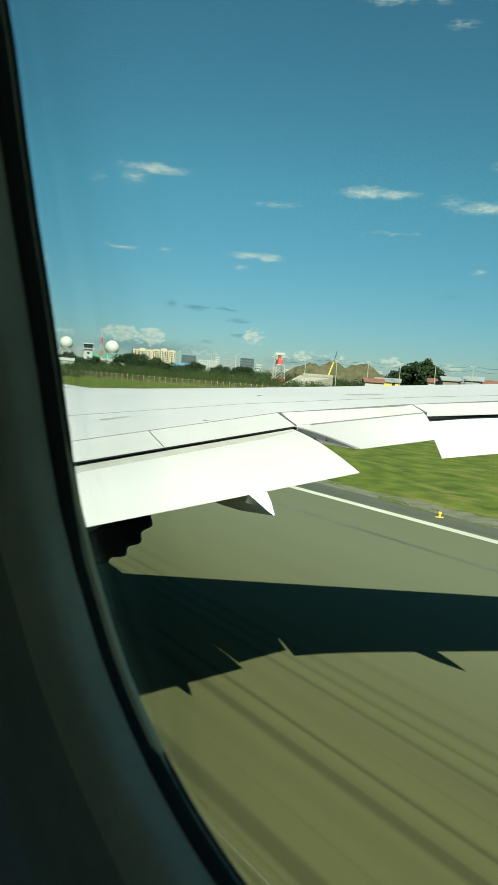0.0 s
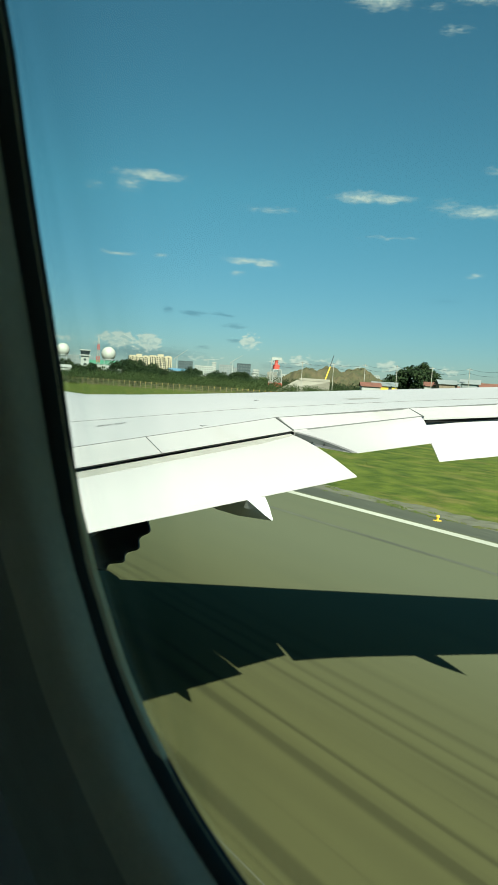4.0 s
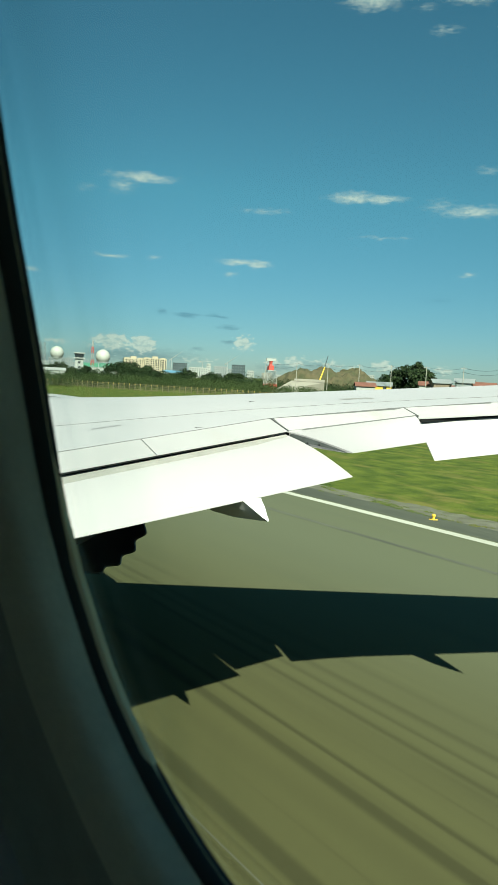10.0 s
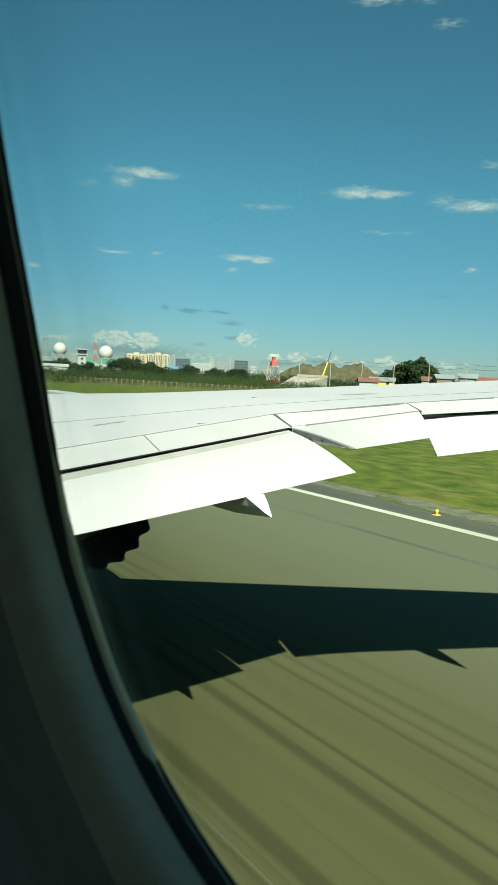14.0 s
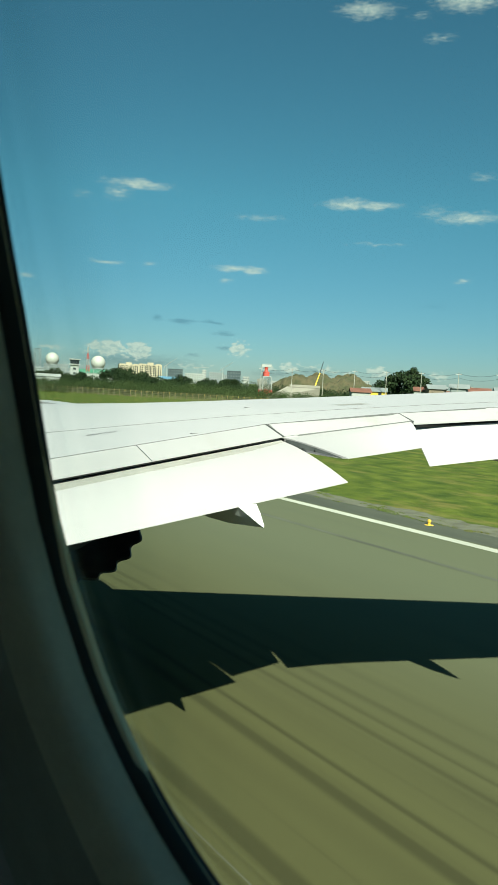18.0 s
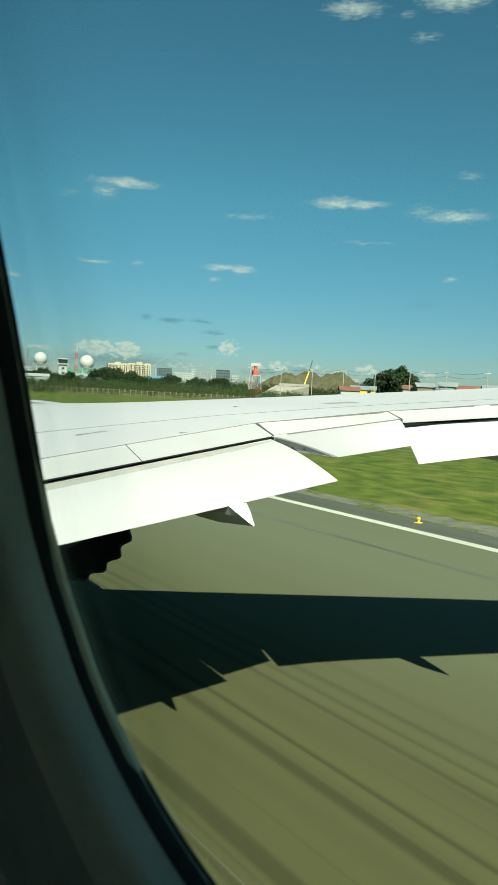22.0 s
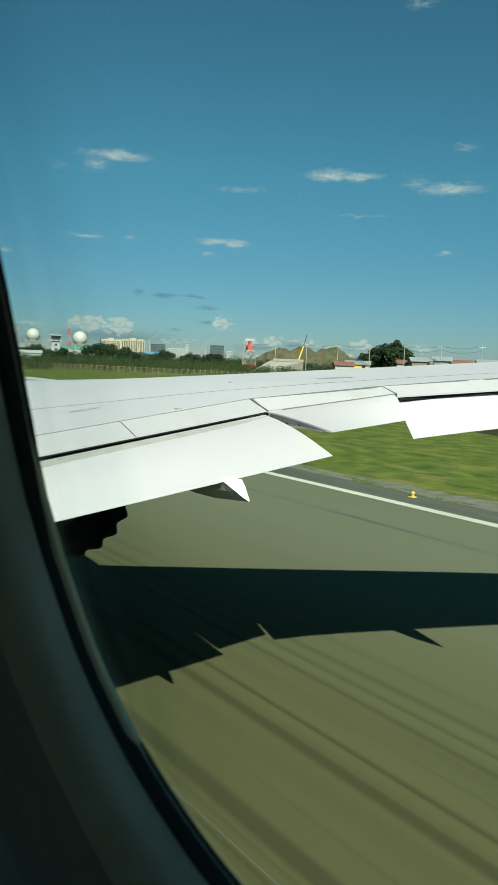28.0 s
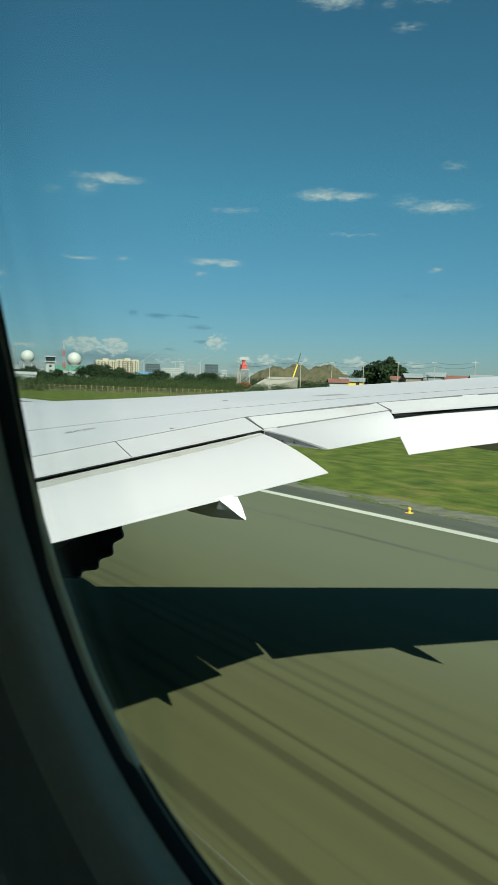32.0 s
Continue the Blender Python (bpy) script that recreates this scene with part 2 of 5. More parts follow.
    links.new(colour, shade.inputs["Base Color"])
    if bump:
        b = nodes.new("ShaderNodeBump")
        b.inputs["Strength"].default_value, b.inputs["Distance"].default_value = bump, 0.02
        links.new(grain.outputs["Fac"], b.inputs["Height"])
        links.new(b.outputs[0], shade.inputs["Normal"])
    return m


WING = material("wing_paint", (0.388, 0.375, 0.398), 0.5, vary=0.035, scale=0.8, fine=9, third=((0.340, 0.33, 0.345), 0.7, 0.30, (1.6, 0.3, 1)))
FLAP = material("flap_paint", (0.376, 0.358, 0.376), 0.42, vary=0.025, scale=1.2, fine=12, third=((0.338, 0.322, 0.330), 0.9, 0.22, (1.8, 0.3, 1)))
# wing paint darkened to offset the stronger sun on the tilted rear panels
SPOILER = material("wing_paint_dimmed", (0.332, 0.320, 0.336), 0.5, vary=0.04, scale=0.9, fine=10, third=((0.292, 0.276, 0.276), 0.9, 0.26, (1.8, 0.35, 1)))
SEAL = material("seal_strip", (0.27, 0.26, 0.25), 0.6, vary=0.1, scale=4, fine=30)
PALE_SEAL = material("pale_seal", (0.90, 0.76, 0.50), 0.6, metal=0.25, vary=0.05)
SEAM = material("panel_seam", (0.14, 0.14, 0.145), 0.9, spec=0.1)
CAVITY = material("cavity_primer", (0.10, 0.11, 0.11), 0.7, vary=0.2, scale=6, fine=30)
RUBBER = material("black_rubber", (0.008, 0.0085, 0.009), 0.85, vary=0.1, spec=0.2)
GASKET = material("gasket_rubber", (0.042, 0.048, 0.050), 0.6, vary=0.1)
# one even near-black tone for cowl and nozzle
NACELLE = material("nacelle_dark", (0.016, 0.02, 0.026), 0.5, vary=0.1, scale=2)
METAL = material("bare_metal", (0.35, 0.34, 0.32), 0.4, metal=0.9, vary=0.15)
LINING = material("cabin_lining", (0.84, 0.86, 0.72), 0.8, vary=0.06, scale=20, fine=200, bump=0.05)
# lining tone darkened for the wall panel, imitating the fall-off of window light
PANEL = material("cabin_lining_shaded", (0.50, 0.54, 0.48), 0.8, vary=0.06, scale=20, fine=220, bump=0.05)
CARPET = material("cabin_carpet", (0.19, 0.20, 0.19), 0.95, vary=0.2, scale=8, fine=120, bump=0.2)
HULL = material("fuselage_paint", (0.62, 0.63, 0.62), 0.35, vary=0.03, scale=0.7)
STENCIL = material("grey_stencil_ink", (0.18, 0.18, 0.19), 0.6)
MARKING = material("marking_ink", (0.035, 0.036, 0.036), 0.9, spec=0.1)
ASPHALT = material("asphalt", (0.070, 0.071, 0.033), 0.85, vary=0.2, scale=0.35, fine=3.0, stretch=(1, 0.04, 1), second=(0.057, 0.057, 0.028), spec=0.03, third=((0.046, 0.046, 0.023), 0.5, 0.30, (1, 0.06, 1)))


def rubber_streaks(m, x0, x1, strength):
    """Long soft bands of rubber along a runway, where the wheels come down."""
    nodes, links = m.node_tree.nodes, m.node_tree.links
    shade = nodes["Principled BSDF"]
    paint = shade.inputs["Base Color"].links[0].from_socket
    geo, split, scale = nodes.new("ShaderNodeNewGeometry"), nodes.new("ShaderNodeSeparateXYZ"), nodes.new("ShaderNodeMapping")
    links.new(geo.outputs["Position"], split.inputs[0])
    links.new(geo.outputs["Position"], scale.inputs["Vector"])
    scale.inputs["Scale"].default_value = (2.3, 0.006, 1)
    band = nodes.new("ShaderNodeTexNoise")
    band.inputs["Scale"].default_value, band.inputs["Detail"].default_value, band.inputs["Roughness"].default_value = 1.0, 3, 0.55
    links.new(scale.outputs[0], band.inputs["Vector"])
    graded = nodes.new("ShaderNodeMapRange")                # paler, greyer tone blended in towards the runway's side
    graded.interpolation_type = "SMOOTHSTEP"
    graded.inputs["From Min"].default_value, graded.inputs["From Max"].default_value, graded.inputs["To Max"].default_value = 9.0, 21.0, 0.62
    links.new(split.outputs[0], graded.inputs["Value"])
    side = nodes.new("ShaderNodeMix")
    side.data_type = "RGBA"
    links.new(graded.outputs[0], side.inputs["Factor"])
    links.new(paint, side.inputs[6])
    side.inputs[7].default_value = (0.112, 0.125, 0.090, 1)
    paint = side.outputs[2]
    value = None
    for source, a, b in ((band.outputs["Fac"], 0.49, 0.62), (split.outputs[0], x0 - 1.5, x0 + 1.5), (split.outputs[0], x1 + 2.5, x1 - 2.5)):
        step = nodes.new("ShaderNodeMapRange")
        step.interpolation_type = "SMOOTHSTEP"
        step.inputs["From Min"].default_value, step.inputs["From Max"].default_value = a, b
        links.new(source, step.inputs["Value"])
        if value is None:
            step.inputs["To Max"].default_value = strength
            value = step.outputs[0]
        else:
            times = nodes.new("ShaderNodeMath")
            times.operation = "MULTIPLY"
            links.new(value, times.inputs[0])
            links.new(step.outputs[0], times.inputs[1])
            value = times.outputs[0]
    over = nodes.new("ShaderNodeMix")
    over.data_type = "RGBA"
    links.new(value, over.inputs["Factor"])
    links.new(paint, over.inputs[6])
    over.inputs[7].default_value = (0.014, 0.014, 0.010, 1)
    links.new(over.outputs[2], shade.inputs["Base Color"])


rubber_streaks(ASPHALT, 5.5, 12.5, 0.42)
SHOULDER = material("shoulder_asphalt", (0.080, 0.087, 0.068), 0.9, scale=0.5, fine=5, stretch=(1, 0.15, 1), second=(0.044, 0.048, 0.041), spec=0.1)
TAR = material("tar_seam", (0.088, 0.094, 0.066), 0.85, vary=0.25, scale=0.6, fine=4, stretch=(1, 0.2, 1))
LINE = material("white_road_paint", (0.42, 0.42, 0.36), 0.7, vary=0.1, scale=1.0, fine=9, stretch=(1, 0.3, 1))
GRASS = material("mown_grass", (0.092, 0.114, 0.021), 0.95, vary=0.2, scale=0.9, fine=9.0, stretch=(1, 0.6, 1), second=(0.030, 0.050, 0.011), bump=1.0, spec=0.1, third=((0.135, 0.122, 0.038), 0.50, 0.38, (1, 0.38, 1)), span=(0.56, 0.92))
BLADE = material("grass_blades", (0.094, 0.116, 0.021), 0.9, scale=0.3, fine=3, second=(0.060, 0.086, 0.018), per_piece=0.6, spec=0.1, third=((0.130, 0.122, 0.036), 0.30, 0.36, (1, 0.3, 1)))
LEAF = material("leaves", (0.035, 0.050, 0.017), 0.8, scale=0.05, fine=0.6, second=(0.022, 0.038, 0.012), per_piece=0.4, spec=0.15)
LEAF_DARK = material("dark_leaves", (0.026, 0.040, 0.014), 0.8, scale=0.08, fine=0.8, second=(0.009, 0.020, 0.008), per_piece=0.8, spec=0.15)
BARK = material("bark", (0.09, 0.07, 0.05), 0.9, vary=0.25, scale=2, fine=14, bump=0.4)
FENCE_POST = material("weathered_post", (0.17, 0.15, 0.10), 0.9, vary=0.2, scale=1.0, fine=6)
FENCE_CAP = material("faded_yellow_cap", (0.30, 0.23, 0.06), 0.8, vary=0.2, scale=1.0, fine=6)
EARTH = material("bare_earth", (0.080, 0.064, 0.034), 0.95, scale=0.16, fine=0.9, second=(0.034, 0.040, 0.016), bump=0.5)
GRAVEL = material("gravel", (0.125, 0.125, 0.090), 0.95, vary=0.25, scale=1.5, fine=18, bump=0.4)
CONCRETE = material("concrete", (0.30, 0.29, 0.26), 0.85, vary=0.15, scale=0.5, fine=6)
PALE = material("pale_concrete", (0.25, 0.235, 0.20), 0.85, vary=0.12, scale=0.2, fine=2)
CREAM = material("cream_stucco", (0.39, 0.34, 0.245), 0.8, vary=0.08, scale=0.08, fine=1)
WHITE = material("white_stucco", (0.31, 0.32, 0.31), 0.75, vary=0.1, scale=0.1, fine=1.5)
GREY = material("grey_cladding", (0.20, 0.22, 0.23), 0.6, vary=0.12, scale=0.1, fine=1)
SLATE = material("dark_curtain_wall", (0.045, 0.06, 0.07), 0.3, vary=0.15, scale=0.1, fine=1)
GLASS = material("window_glass", (0.035, 0.045, 0.05), 0.15, vary=0.2, scale=0.5)
# distance haze mixed into the glass colour of the far blocks
FAR_GLASS = material("hazed_window_glass", (0.115, 0.14, 0.15), 0.3, vary=0.2, scale=0.5)
RED = material("red_paint", (0.42, 0.06, 0.045), 0.55, vary=0.1, scale=0.5)
ORANGE = material("orange_paint", (0.42, 0.17, 0.08), 0.7, vary=0.1)
YELLOW = material("yellow_paint", (0.60, 0.40, 0.05), 0.6, vary=0.1, scale=2)
GREEN = material("green_roof", (0.07, 0.20, 0.135), 0.6, vary=0.12, scale=0.3)
BLUE = material("blue_roof", (0.09, 0.20, 0.30), 0.55, vary=0.12, scale=0.3)
RUST = material("rusty_roof", (0.17, 0.07, 0.05), 0.8, vary=0.2, scale=0.5)
LIME = material("lime_stucco", (0.36, 0.40, 0.18), 0.8, vary=0.1)
BRICKWORK = material("raw_block_wall", (0.20, 0.16, 0.12), 0.9, vary=0.2, scale=0.8, fine=5)
STEEL = material("galvanised_steel", (0.38, 0.40, 0.40), 0.5, metal=0.3, vary=0.15)
RADOME = material("radome_skin", (0.40, 0.40, 0.37), 0.6, vary=0.05, scale=0.5)


# ---- mesh helpers ----
def mesh_of(name, bm, mat, smooth=False):
    me = bpy.data.meshes.new(name)
    bmesh.ops.recalc_face_normals(bm, faces=bm.faces)
    bm.to_mesh(me)
    bm.free()
    for mt in (mat if isinstance(mat, (list, tuple)) else [mat]):
        me.materials.append(mt)
    if smooth:
        for p in me.polygons:
            p.use_smooth = True
    return me


def part(name, bm, mat, parent=None, label="", smooth=False):
    ob = new(name, mesh_of(name, bm, mat, smooth) if isinstance(bm, bmesh.types.BMesh) else bm)
    if parent:
        ob.parent = parent
    return tagged(ob, label)


def thing(name, label, category, place=(0, 0, 0), turn=0.0, group="", kind=""):
    ob = new(name)
    ob.matrix_basis = pose(*place, 0, 0, turn)
    return tagged(ob, label, category, group, kind)


def block(bm, x0, x1, y0, y1, z0, z1, bevel=0.0):
    """A box with softened edges."""
    v = [bm.verts.new((x, y, z)) for z in (z0, z1) for x, y in ((x0, y0), (x1, y0), (x1, y1), (x0, y1))]
    faces = [bm.faces.new([v[i] for i in q]) for q in ((3, 2, 1, 0), (4, 5, 6, 7), (0, 1, 5, 4), (1, 2, 6, 5), (2, 3, 7, 6), (3, 0, 4, 7))]
    if bevel:
        bmesh.ops.bevel(bm, geom=list({e for f in faces for e in f.edges}), offset=bevel, segments=1, affect="EDGES")
    return bm


def blk(*a, bevel=0.0):
    return block(bmesh.new(), *a, bevel=bevel)


def tube(bm, a, b, r0, r1=None, n=6):
    """A closed tapered rod from a to b."""
    a, b = Vector(a), Vector(b)
    r1 = r0 if r1 is None else r1
    q = (b - a).to_track_quat("Z", "Y")
    rings = [[bm.verts.new(c + q @ Vector((r * math.cos(i * math.tau / n), r * math.sin(i * math.tau / n), 0))) for i in range(n)] for c, r in ((a, r0), (b, r1))]
    for i in range(n):
        bm.faces.new((rings[0][i], rings[0][(i + 1) % n], rings[1][(i + 1) % n], rings[1][i]))
    bm.faces.new(rings[0][::-1]), bm.faces.new(rings[1])
    return bm


def loft(rows, closed=False, caps=True):
    """Skin a list of equal-length rows of points; closed: each row is a ring."""
    bm = bmesh.new()
    vs = [[bm.verts.new(p) for p in row] for row in rows]
    n = len(vs[0])
    for a, b in zip(vs, vs[1:]):
        for i in range(n if closed else n - 1):
            j = (i + 1) % n
            bm.faces.new((a[i], a[j], b[j], b[i]))
    if caps and closed:
        bm.faces.new(vs[0][::-1]), bm.faces.new(vs[-1])
    return bm


def lathe(profile, centre, n=48, axis="y"):
    """Turn (along, radius) pairs round an axis through centre."""
    cx, cy, cz = centre
    rows = []
    for s, r in profile:
        ring = []
        for i in range(n):
            a = i * math.tau / n
            ring.append((cx + r * math.cos(a), cy + s, cz + r * math.sin(a)) if axis == "y" else (cx + r * math.cos(a), cy + r * math.sin(a), cz + s))
        rows.append(ring)
    return loft(rows, closed=True, caps=False)


def lerp(x, table):
    xs, ys = zip(*table)
    if x < xs[0]:
        return ys[0] + (x - xs[0]) * (ys[1] - ys[0]) / (xs[1] - xs[0])
    if x > xs[-1]:
        return ys[-1] + (x - xs[-1]) * (ys[-1] - ys[-2]) / (xs[-1] - xs[-2])
    return float(np.interp(x, xs, ys))


def at(az, far):
    """A place on the ground seen from the eye at that azimuth (degrees from ahead) and distance."""
    return EYE.x + far * math.sin(radians(az)), EYE.y + far * math.cos(radians(az))


def leaves(name, centres, radii, count, size, mat, parent=None, squash=0.8, seed=1, label=""):
    """Many small leaf sprays round clump centres, as one mesh."""
    rng = np.random.default_rng(seed)
    c = np.repeat(np.asarray(centres, float), count, 0)
    r = np.repeat(np.asarray(radii, float), count)
    d = rng.normal(size=c.shape)
    d /= np.linalg.norm(d, axis=1)[:, None]
    p = c + d * (r * rng.uniform(0.55, 1.05, len(r)) ** 0.6)[:, None] * (1, 1, squash)
    u = rng.normal(size=p.shape)
    u /= np.linalg.norm(u, axis=1)[:, None]
    w = np.cross(u, d + 0.4 * rng.normal(size=d.shape))
    w /= np.linalg.norm(w, axis=1)[:, None] + 1e-9
    s = (np.asarray(size) * rng.uniform(0.6, 1.4, len(p)))[:, None]
    verts = np.stack([p - u * s, p - w * s * 0.55, p + u * s, p + w * s * 0.55], 1).reshape(-1, 3)
    verts[:, 2] = np.maximum(verts[:, 2], 0.02)
    faces = np.arange(len(verts)).reshape(-1, 4)
    me = bpy.data.meshes.new(name)
    me.from_pydata(verts.tolist(), [], faces.tolist())
    me.materials.append(mat)
    return part(name, me, mat, parent, label)


# ---- ground, runway ----
def sheet(x0, x1, y0, y1, z, nx=1, ny=1, wave=None):
    rows = [[(x0 + (x1 - x0) * i / nx, y0 + (y1 - y0) * j / ny, z) for i in range(nx + 1)] for j in range(ny + 1)]
    if wave:
        rows = [[wave(*p) for p in row] for row in rows]
    return loft(rows)


ground = part("ground", sheet(-4600, 4600, -4600, 4600, 0), GRASS)
tagged(ground, "mown airfield grass reaching to the horizon", "grass", kind="structure")
EDGE = 26.35                                             # middle of the white side stripe
runway = part("runway", blk(-30, EDGE + 0.45, -900, 1800, -0.4, 0.03), ASPHALT)
tagged(runway, "worn grey-green asphalt runway with tyre marks", "runway", kind="structure")


def ragged(x, y, z):
    if x > EDGE + 1.5:
        x += 0.22 * noise.noise((y * 0.35, 3.1, 0)) + 0.12 * noise.noise((y * 1.3, 7.7, 0))
    return x, y, z


shoulder = part("shoulder", sheet(EDGE + 0.45, EDGE + 2.35, -300, 700, 0.022, 2, 2500, ragged), SHOULDER)
tagged(shoulder, "dark asphalt shoulder with a ragged grassy edge", "shoulder", kind="structure")
side_stripe = part("side_stripe", blk(EDGE - 0.26, EDGE + 0.26, -900, 1800, 0.0, 0.036), LINE, runway, "white painted side stripe")
for sx, w in ((22.6, 0.13), (7.6, 0.012)):
    part("tar_seam", sheet(sx - w, sx + w, -120, 260, 0.034, 1, 190, lambda x, y, z, s=sx: (x + 0.05 * noise.noise((y * 0.12, s, 0)), y, z)), TAR, runway)
# ---- the airliner ----
plane = thing("airliner", "white twin-engine airliner standing on the runway, flaps down", "airplane")

HINGE_Y = [(2.0, 7.25), (8.49, 7.25), (9.70, 6.18), (10.94, 5.56), (24.0, -3.1)]
HINGE_Z = [(2.0, 4.52), (8.49, 5.37), (9.70, 5.595), (10.94, 5.733), (24.0, 7.09)]
CREST_Z = [(7.05, 5.377), (8.63, 5.483), (10.23, 5.64), (11.88, 5.81), (13.43, 5.97), (24.0, 7.06)]
TIP = 21.5
OUTER_TE = [(9.74, 5.51), (10.74, 5.01), (16.0, 1.5), (18.0, 0.15)]


def lead_y(x):
    return 12.0 - 0.88 * (x - 8.95)


def crest_y(x):
    return 13.97 - 0.62 * (x - 2.6)


def wing_section(x):
    hy, hz = lerp(x, HINGE_Y), lerp(x, HINGE_Z)
    cy, cz, ly = crest_y(x), lerp(x, CREST_Z), lead_y(x)
    cy = max(min(cy, ly - 0.3), hy + 0.25)
    thick = max(0.16, 0.115 * (ly - hy + 1.2))
    top = []
    for k in range(9):                                   # nose to crest
        a = k / 8 * math.pi / 2
        top.append((x, ly - (ly - cy) * (1 - math.cos(a)), cz - 0.5 * thick * (1 - math.sin(a))))
    for k in range(1, 9):                                # crest to hinge line
        s = k / 8
        top.append((x, cy + (hy - cy) * s, cz + (hz - cz) * (0.35 * s + 0.65 * s * s)))
    low = [(x, hy, hz - 0.35 * thick)]
    for k in range(1, 8):
        s = k / 8
        low.append((x, hy + (ly - hy) * s, hz + (cz - hz) * s - 0.35 * thick - 0.45 * thick * math.sin(math.pi * s) ** 0.8 * (1 - 0.25 * s)))
    return top + low


stations = [0.0, 2.0, 3.2, 4.4, 5.6, 6.6, 7.6, 8.49, 9.0, 9.35, 9.70, 10.8, 11.8, 13.0, 14.5, 16.5, 18.5, 20.0, TIP]
part("wing_skin", loft([wing_section(x) for x in stations], closed=True), WING, plane, "light grey painted wing skin", smooth=False)


def crisp(ob, degrees=28):
    ob.data.set_sharp_from_angle(angle=radians(degrees))
    return ob


def slab(edge_a, edge_b, thick, mat, name, label="", steps=1, bulge=0.0, parent=plane):
    """A thin panel between two edges, each a pair of end points."""
    (a0, a1), (b0, b1) = [[Vector(p) for p in e] for e in (edge_a, edge_b)]
    rows = []
    for k in range(steps + 1):
        s = k / steps
        lift = Vector((0, 0, bulge * math.sin(math.pi * s)))
        p, q = a0.lerp(b0, s) + lift, a1.lerp(b1, s) + lift
        d = Vector((0, 0, thick * (1 - 0.6 * s)))
        rows.append([p, q, q - d, p - d])
    return part(name, loft(rows, closed=True), mat, plane if parent is None else parent, label)


def hinge(x, lift=0.0):
    return (x, lerp(x, HINGE_Y) - 0.012, lerp(x, HINGE_Z) + lift)


def inner_te(x):
    return (x, 6.86, 5.24 - 0.137 * (8.49 - x))


def outer_te(x):
    return (x, lerp(x, HINGE_Y) - 0.27, lerp(x, HINGE_Z) - 0.112)


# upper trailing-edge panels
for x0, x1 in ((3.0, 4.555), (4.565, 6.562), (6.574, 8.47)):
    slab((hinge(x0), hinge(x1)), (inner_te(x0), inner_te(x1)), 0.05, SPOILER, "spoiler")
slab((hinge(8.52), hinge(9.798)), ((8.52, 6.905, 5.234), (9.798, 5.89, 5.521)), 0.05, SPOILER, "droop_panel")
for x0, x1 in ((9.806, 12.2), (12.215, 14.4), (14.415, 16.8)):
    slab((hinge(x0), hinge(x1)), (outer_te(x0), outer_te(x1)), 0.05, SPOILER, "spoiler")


def flap(name, x0, x1, lead, trail, power, thick, label, parts=10, skew=0.0):
    """A cambered flap: lead(x) and trail(x) give the upper front and rear edge."""
    rows = []
    for i in range(parts + 1):
        x = x0 + (x1 - x0) * i / parts
        a, b = Vector(lead(x)), Vector(trail(x))
        ring = []
        for k in range(13):
            s = k / 12
            ring.append((x + (skew * (1 - s) if i == 0 else 0), a.y + (b.y - a.y) * s, a.z + (b.z - a.z) * s ** power))
        for k in range(12, 0, -1):
            s = k / 12
            ring.append((x + (skew * (1 - s) if i == 0 else 0), a.y + (b.y - a.y) * s, a.z + (b.z - a.z) * s ** (power * (0.97 if skew and i == 0 else 0.8)) - thick * (0.3 if skew and i == 0 else 1) * (1 - s) - 0.008))
        ring.append((x + (skew if i == 0 else 0), a.y + 0.12, a.z - thick * 0.55))
        rows.append(ring)
    return crisp(part(name, loft(rows, closed=True), FLAP, plane, label, smooth=True))


inner = flap("inboard_flap", 3.0, 8.49, lambda x: (x, 7.02, 5.19 - 0.137 * (8.49 - x)), lambda x: (x, 5.68 + 0.12 * (8.49 - x), 4.82 - 0.152 * (8.49 - x)), 1.55, 0.20, "white lowered flap")


def flap_skin(x, y):
    """The height of the inboard flap's upper skin."""
    lead, trail, rear = 5.19 - 0.137 * (8.49 - x), 4.82 - 0.152 * (8.49 - x), 5.68 + 0.12 * (8.49 - x)
    return lead + (trail - lead) * max(0, (7.02 - y) / (7.02 - rear)) ** 1.55


part("seal_strip", loft([[(x, 6.868, flap_skin(x, 6.86) + 0.022), (x, b, flap_skin(x, b) + 0.004), (x, b, flap_skin(x, b) - 0.02), (x, 6.86, flap_skin(x, 6.86) - 0.02)] for x, b in [(3.0 + 0.49 * k, 6.765) for k in range(11)] + [(8.46, 6.845)]], closed=True), SEAL, inner, "grey rubbing strip")
outer = flap("outboard_flap", 9.74, 16.8, lambda x: (x, lerp(x, HINGE_Y) - 0.20, lerp(x, HINGE_Z) - 0.155), lambda x: (x, lerp(x, OUTER_TE), 4.99 + 0.148 * (x - 9.74)), 1.2, 0.09, "white lowered outboard flap", skew=0.11)
slab((hinge(16.85), hinge(21.2)), ((16.85, 1.05, 6.18), (21.2, -1.75, 6.75)), 0.1, WING, "aileron")

# flaperon between the flaps, with its dark inner end
fl = []
for q in range(13):
    x, ly, lz, ty, tz = [a + (b - a) * q / 12 for a, b in ((8.535, 9.785), (6.90, 5.90), (5.222, 5.514), (5.655, 5.59), (5.101, 5.215))]
    back = -0.095 * (1 - q / 12) - 0.105 * q / 12         # the rear edge stands a little inboard of the front edge
    ring = [(x + back * k / 8, ly + (ty - ly) * k / 8, lz + (tz - lz) * (k / 8) ** 1.5) for k in range(9)]
    ring += [(x + back * k / 8, ly + (ty - ly) * k / 8, lz + (tz - lz) * (k / 8) - 0.13 * (1 - k / 8) ** 0.8 - 0.008) for k in range(8, -1, -1)]
    fl.append(ring)
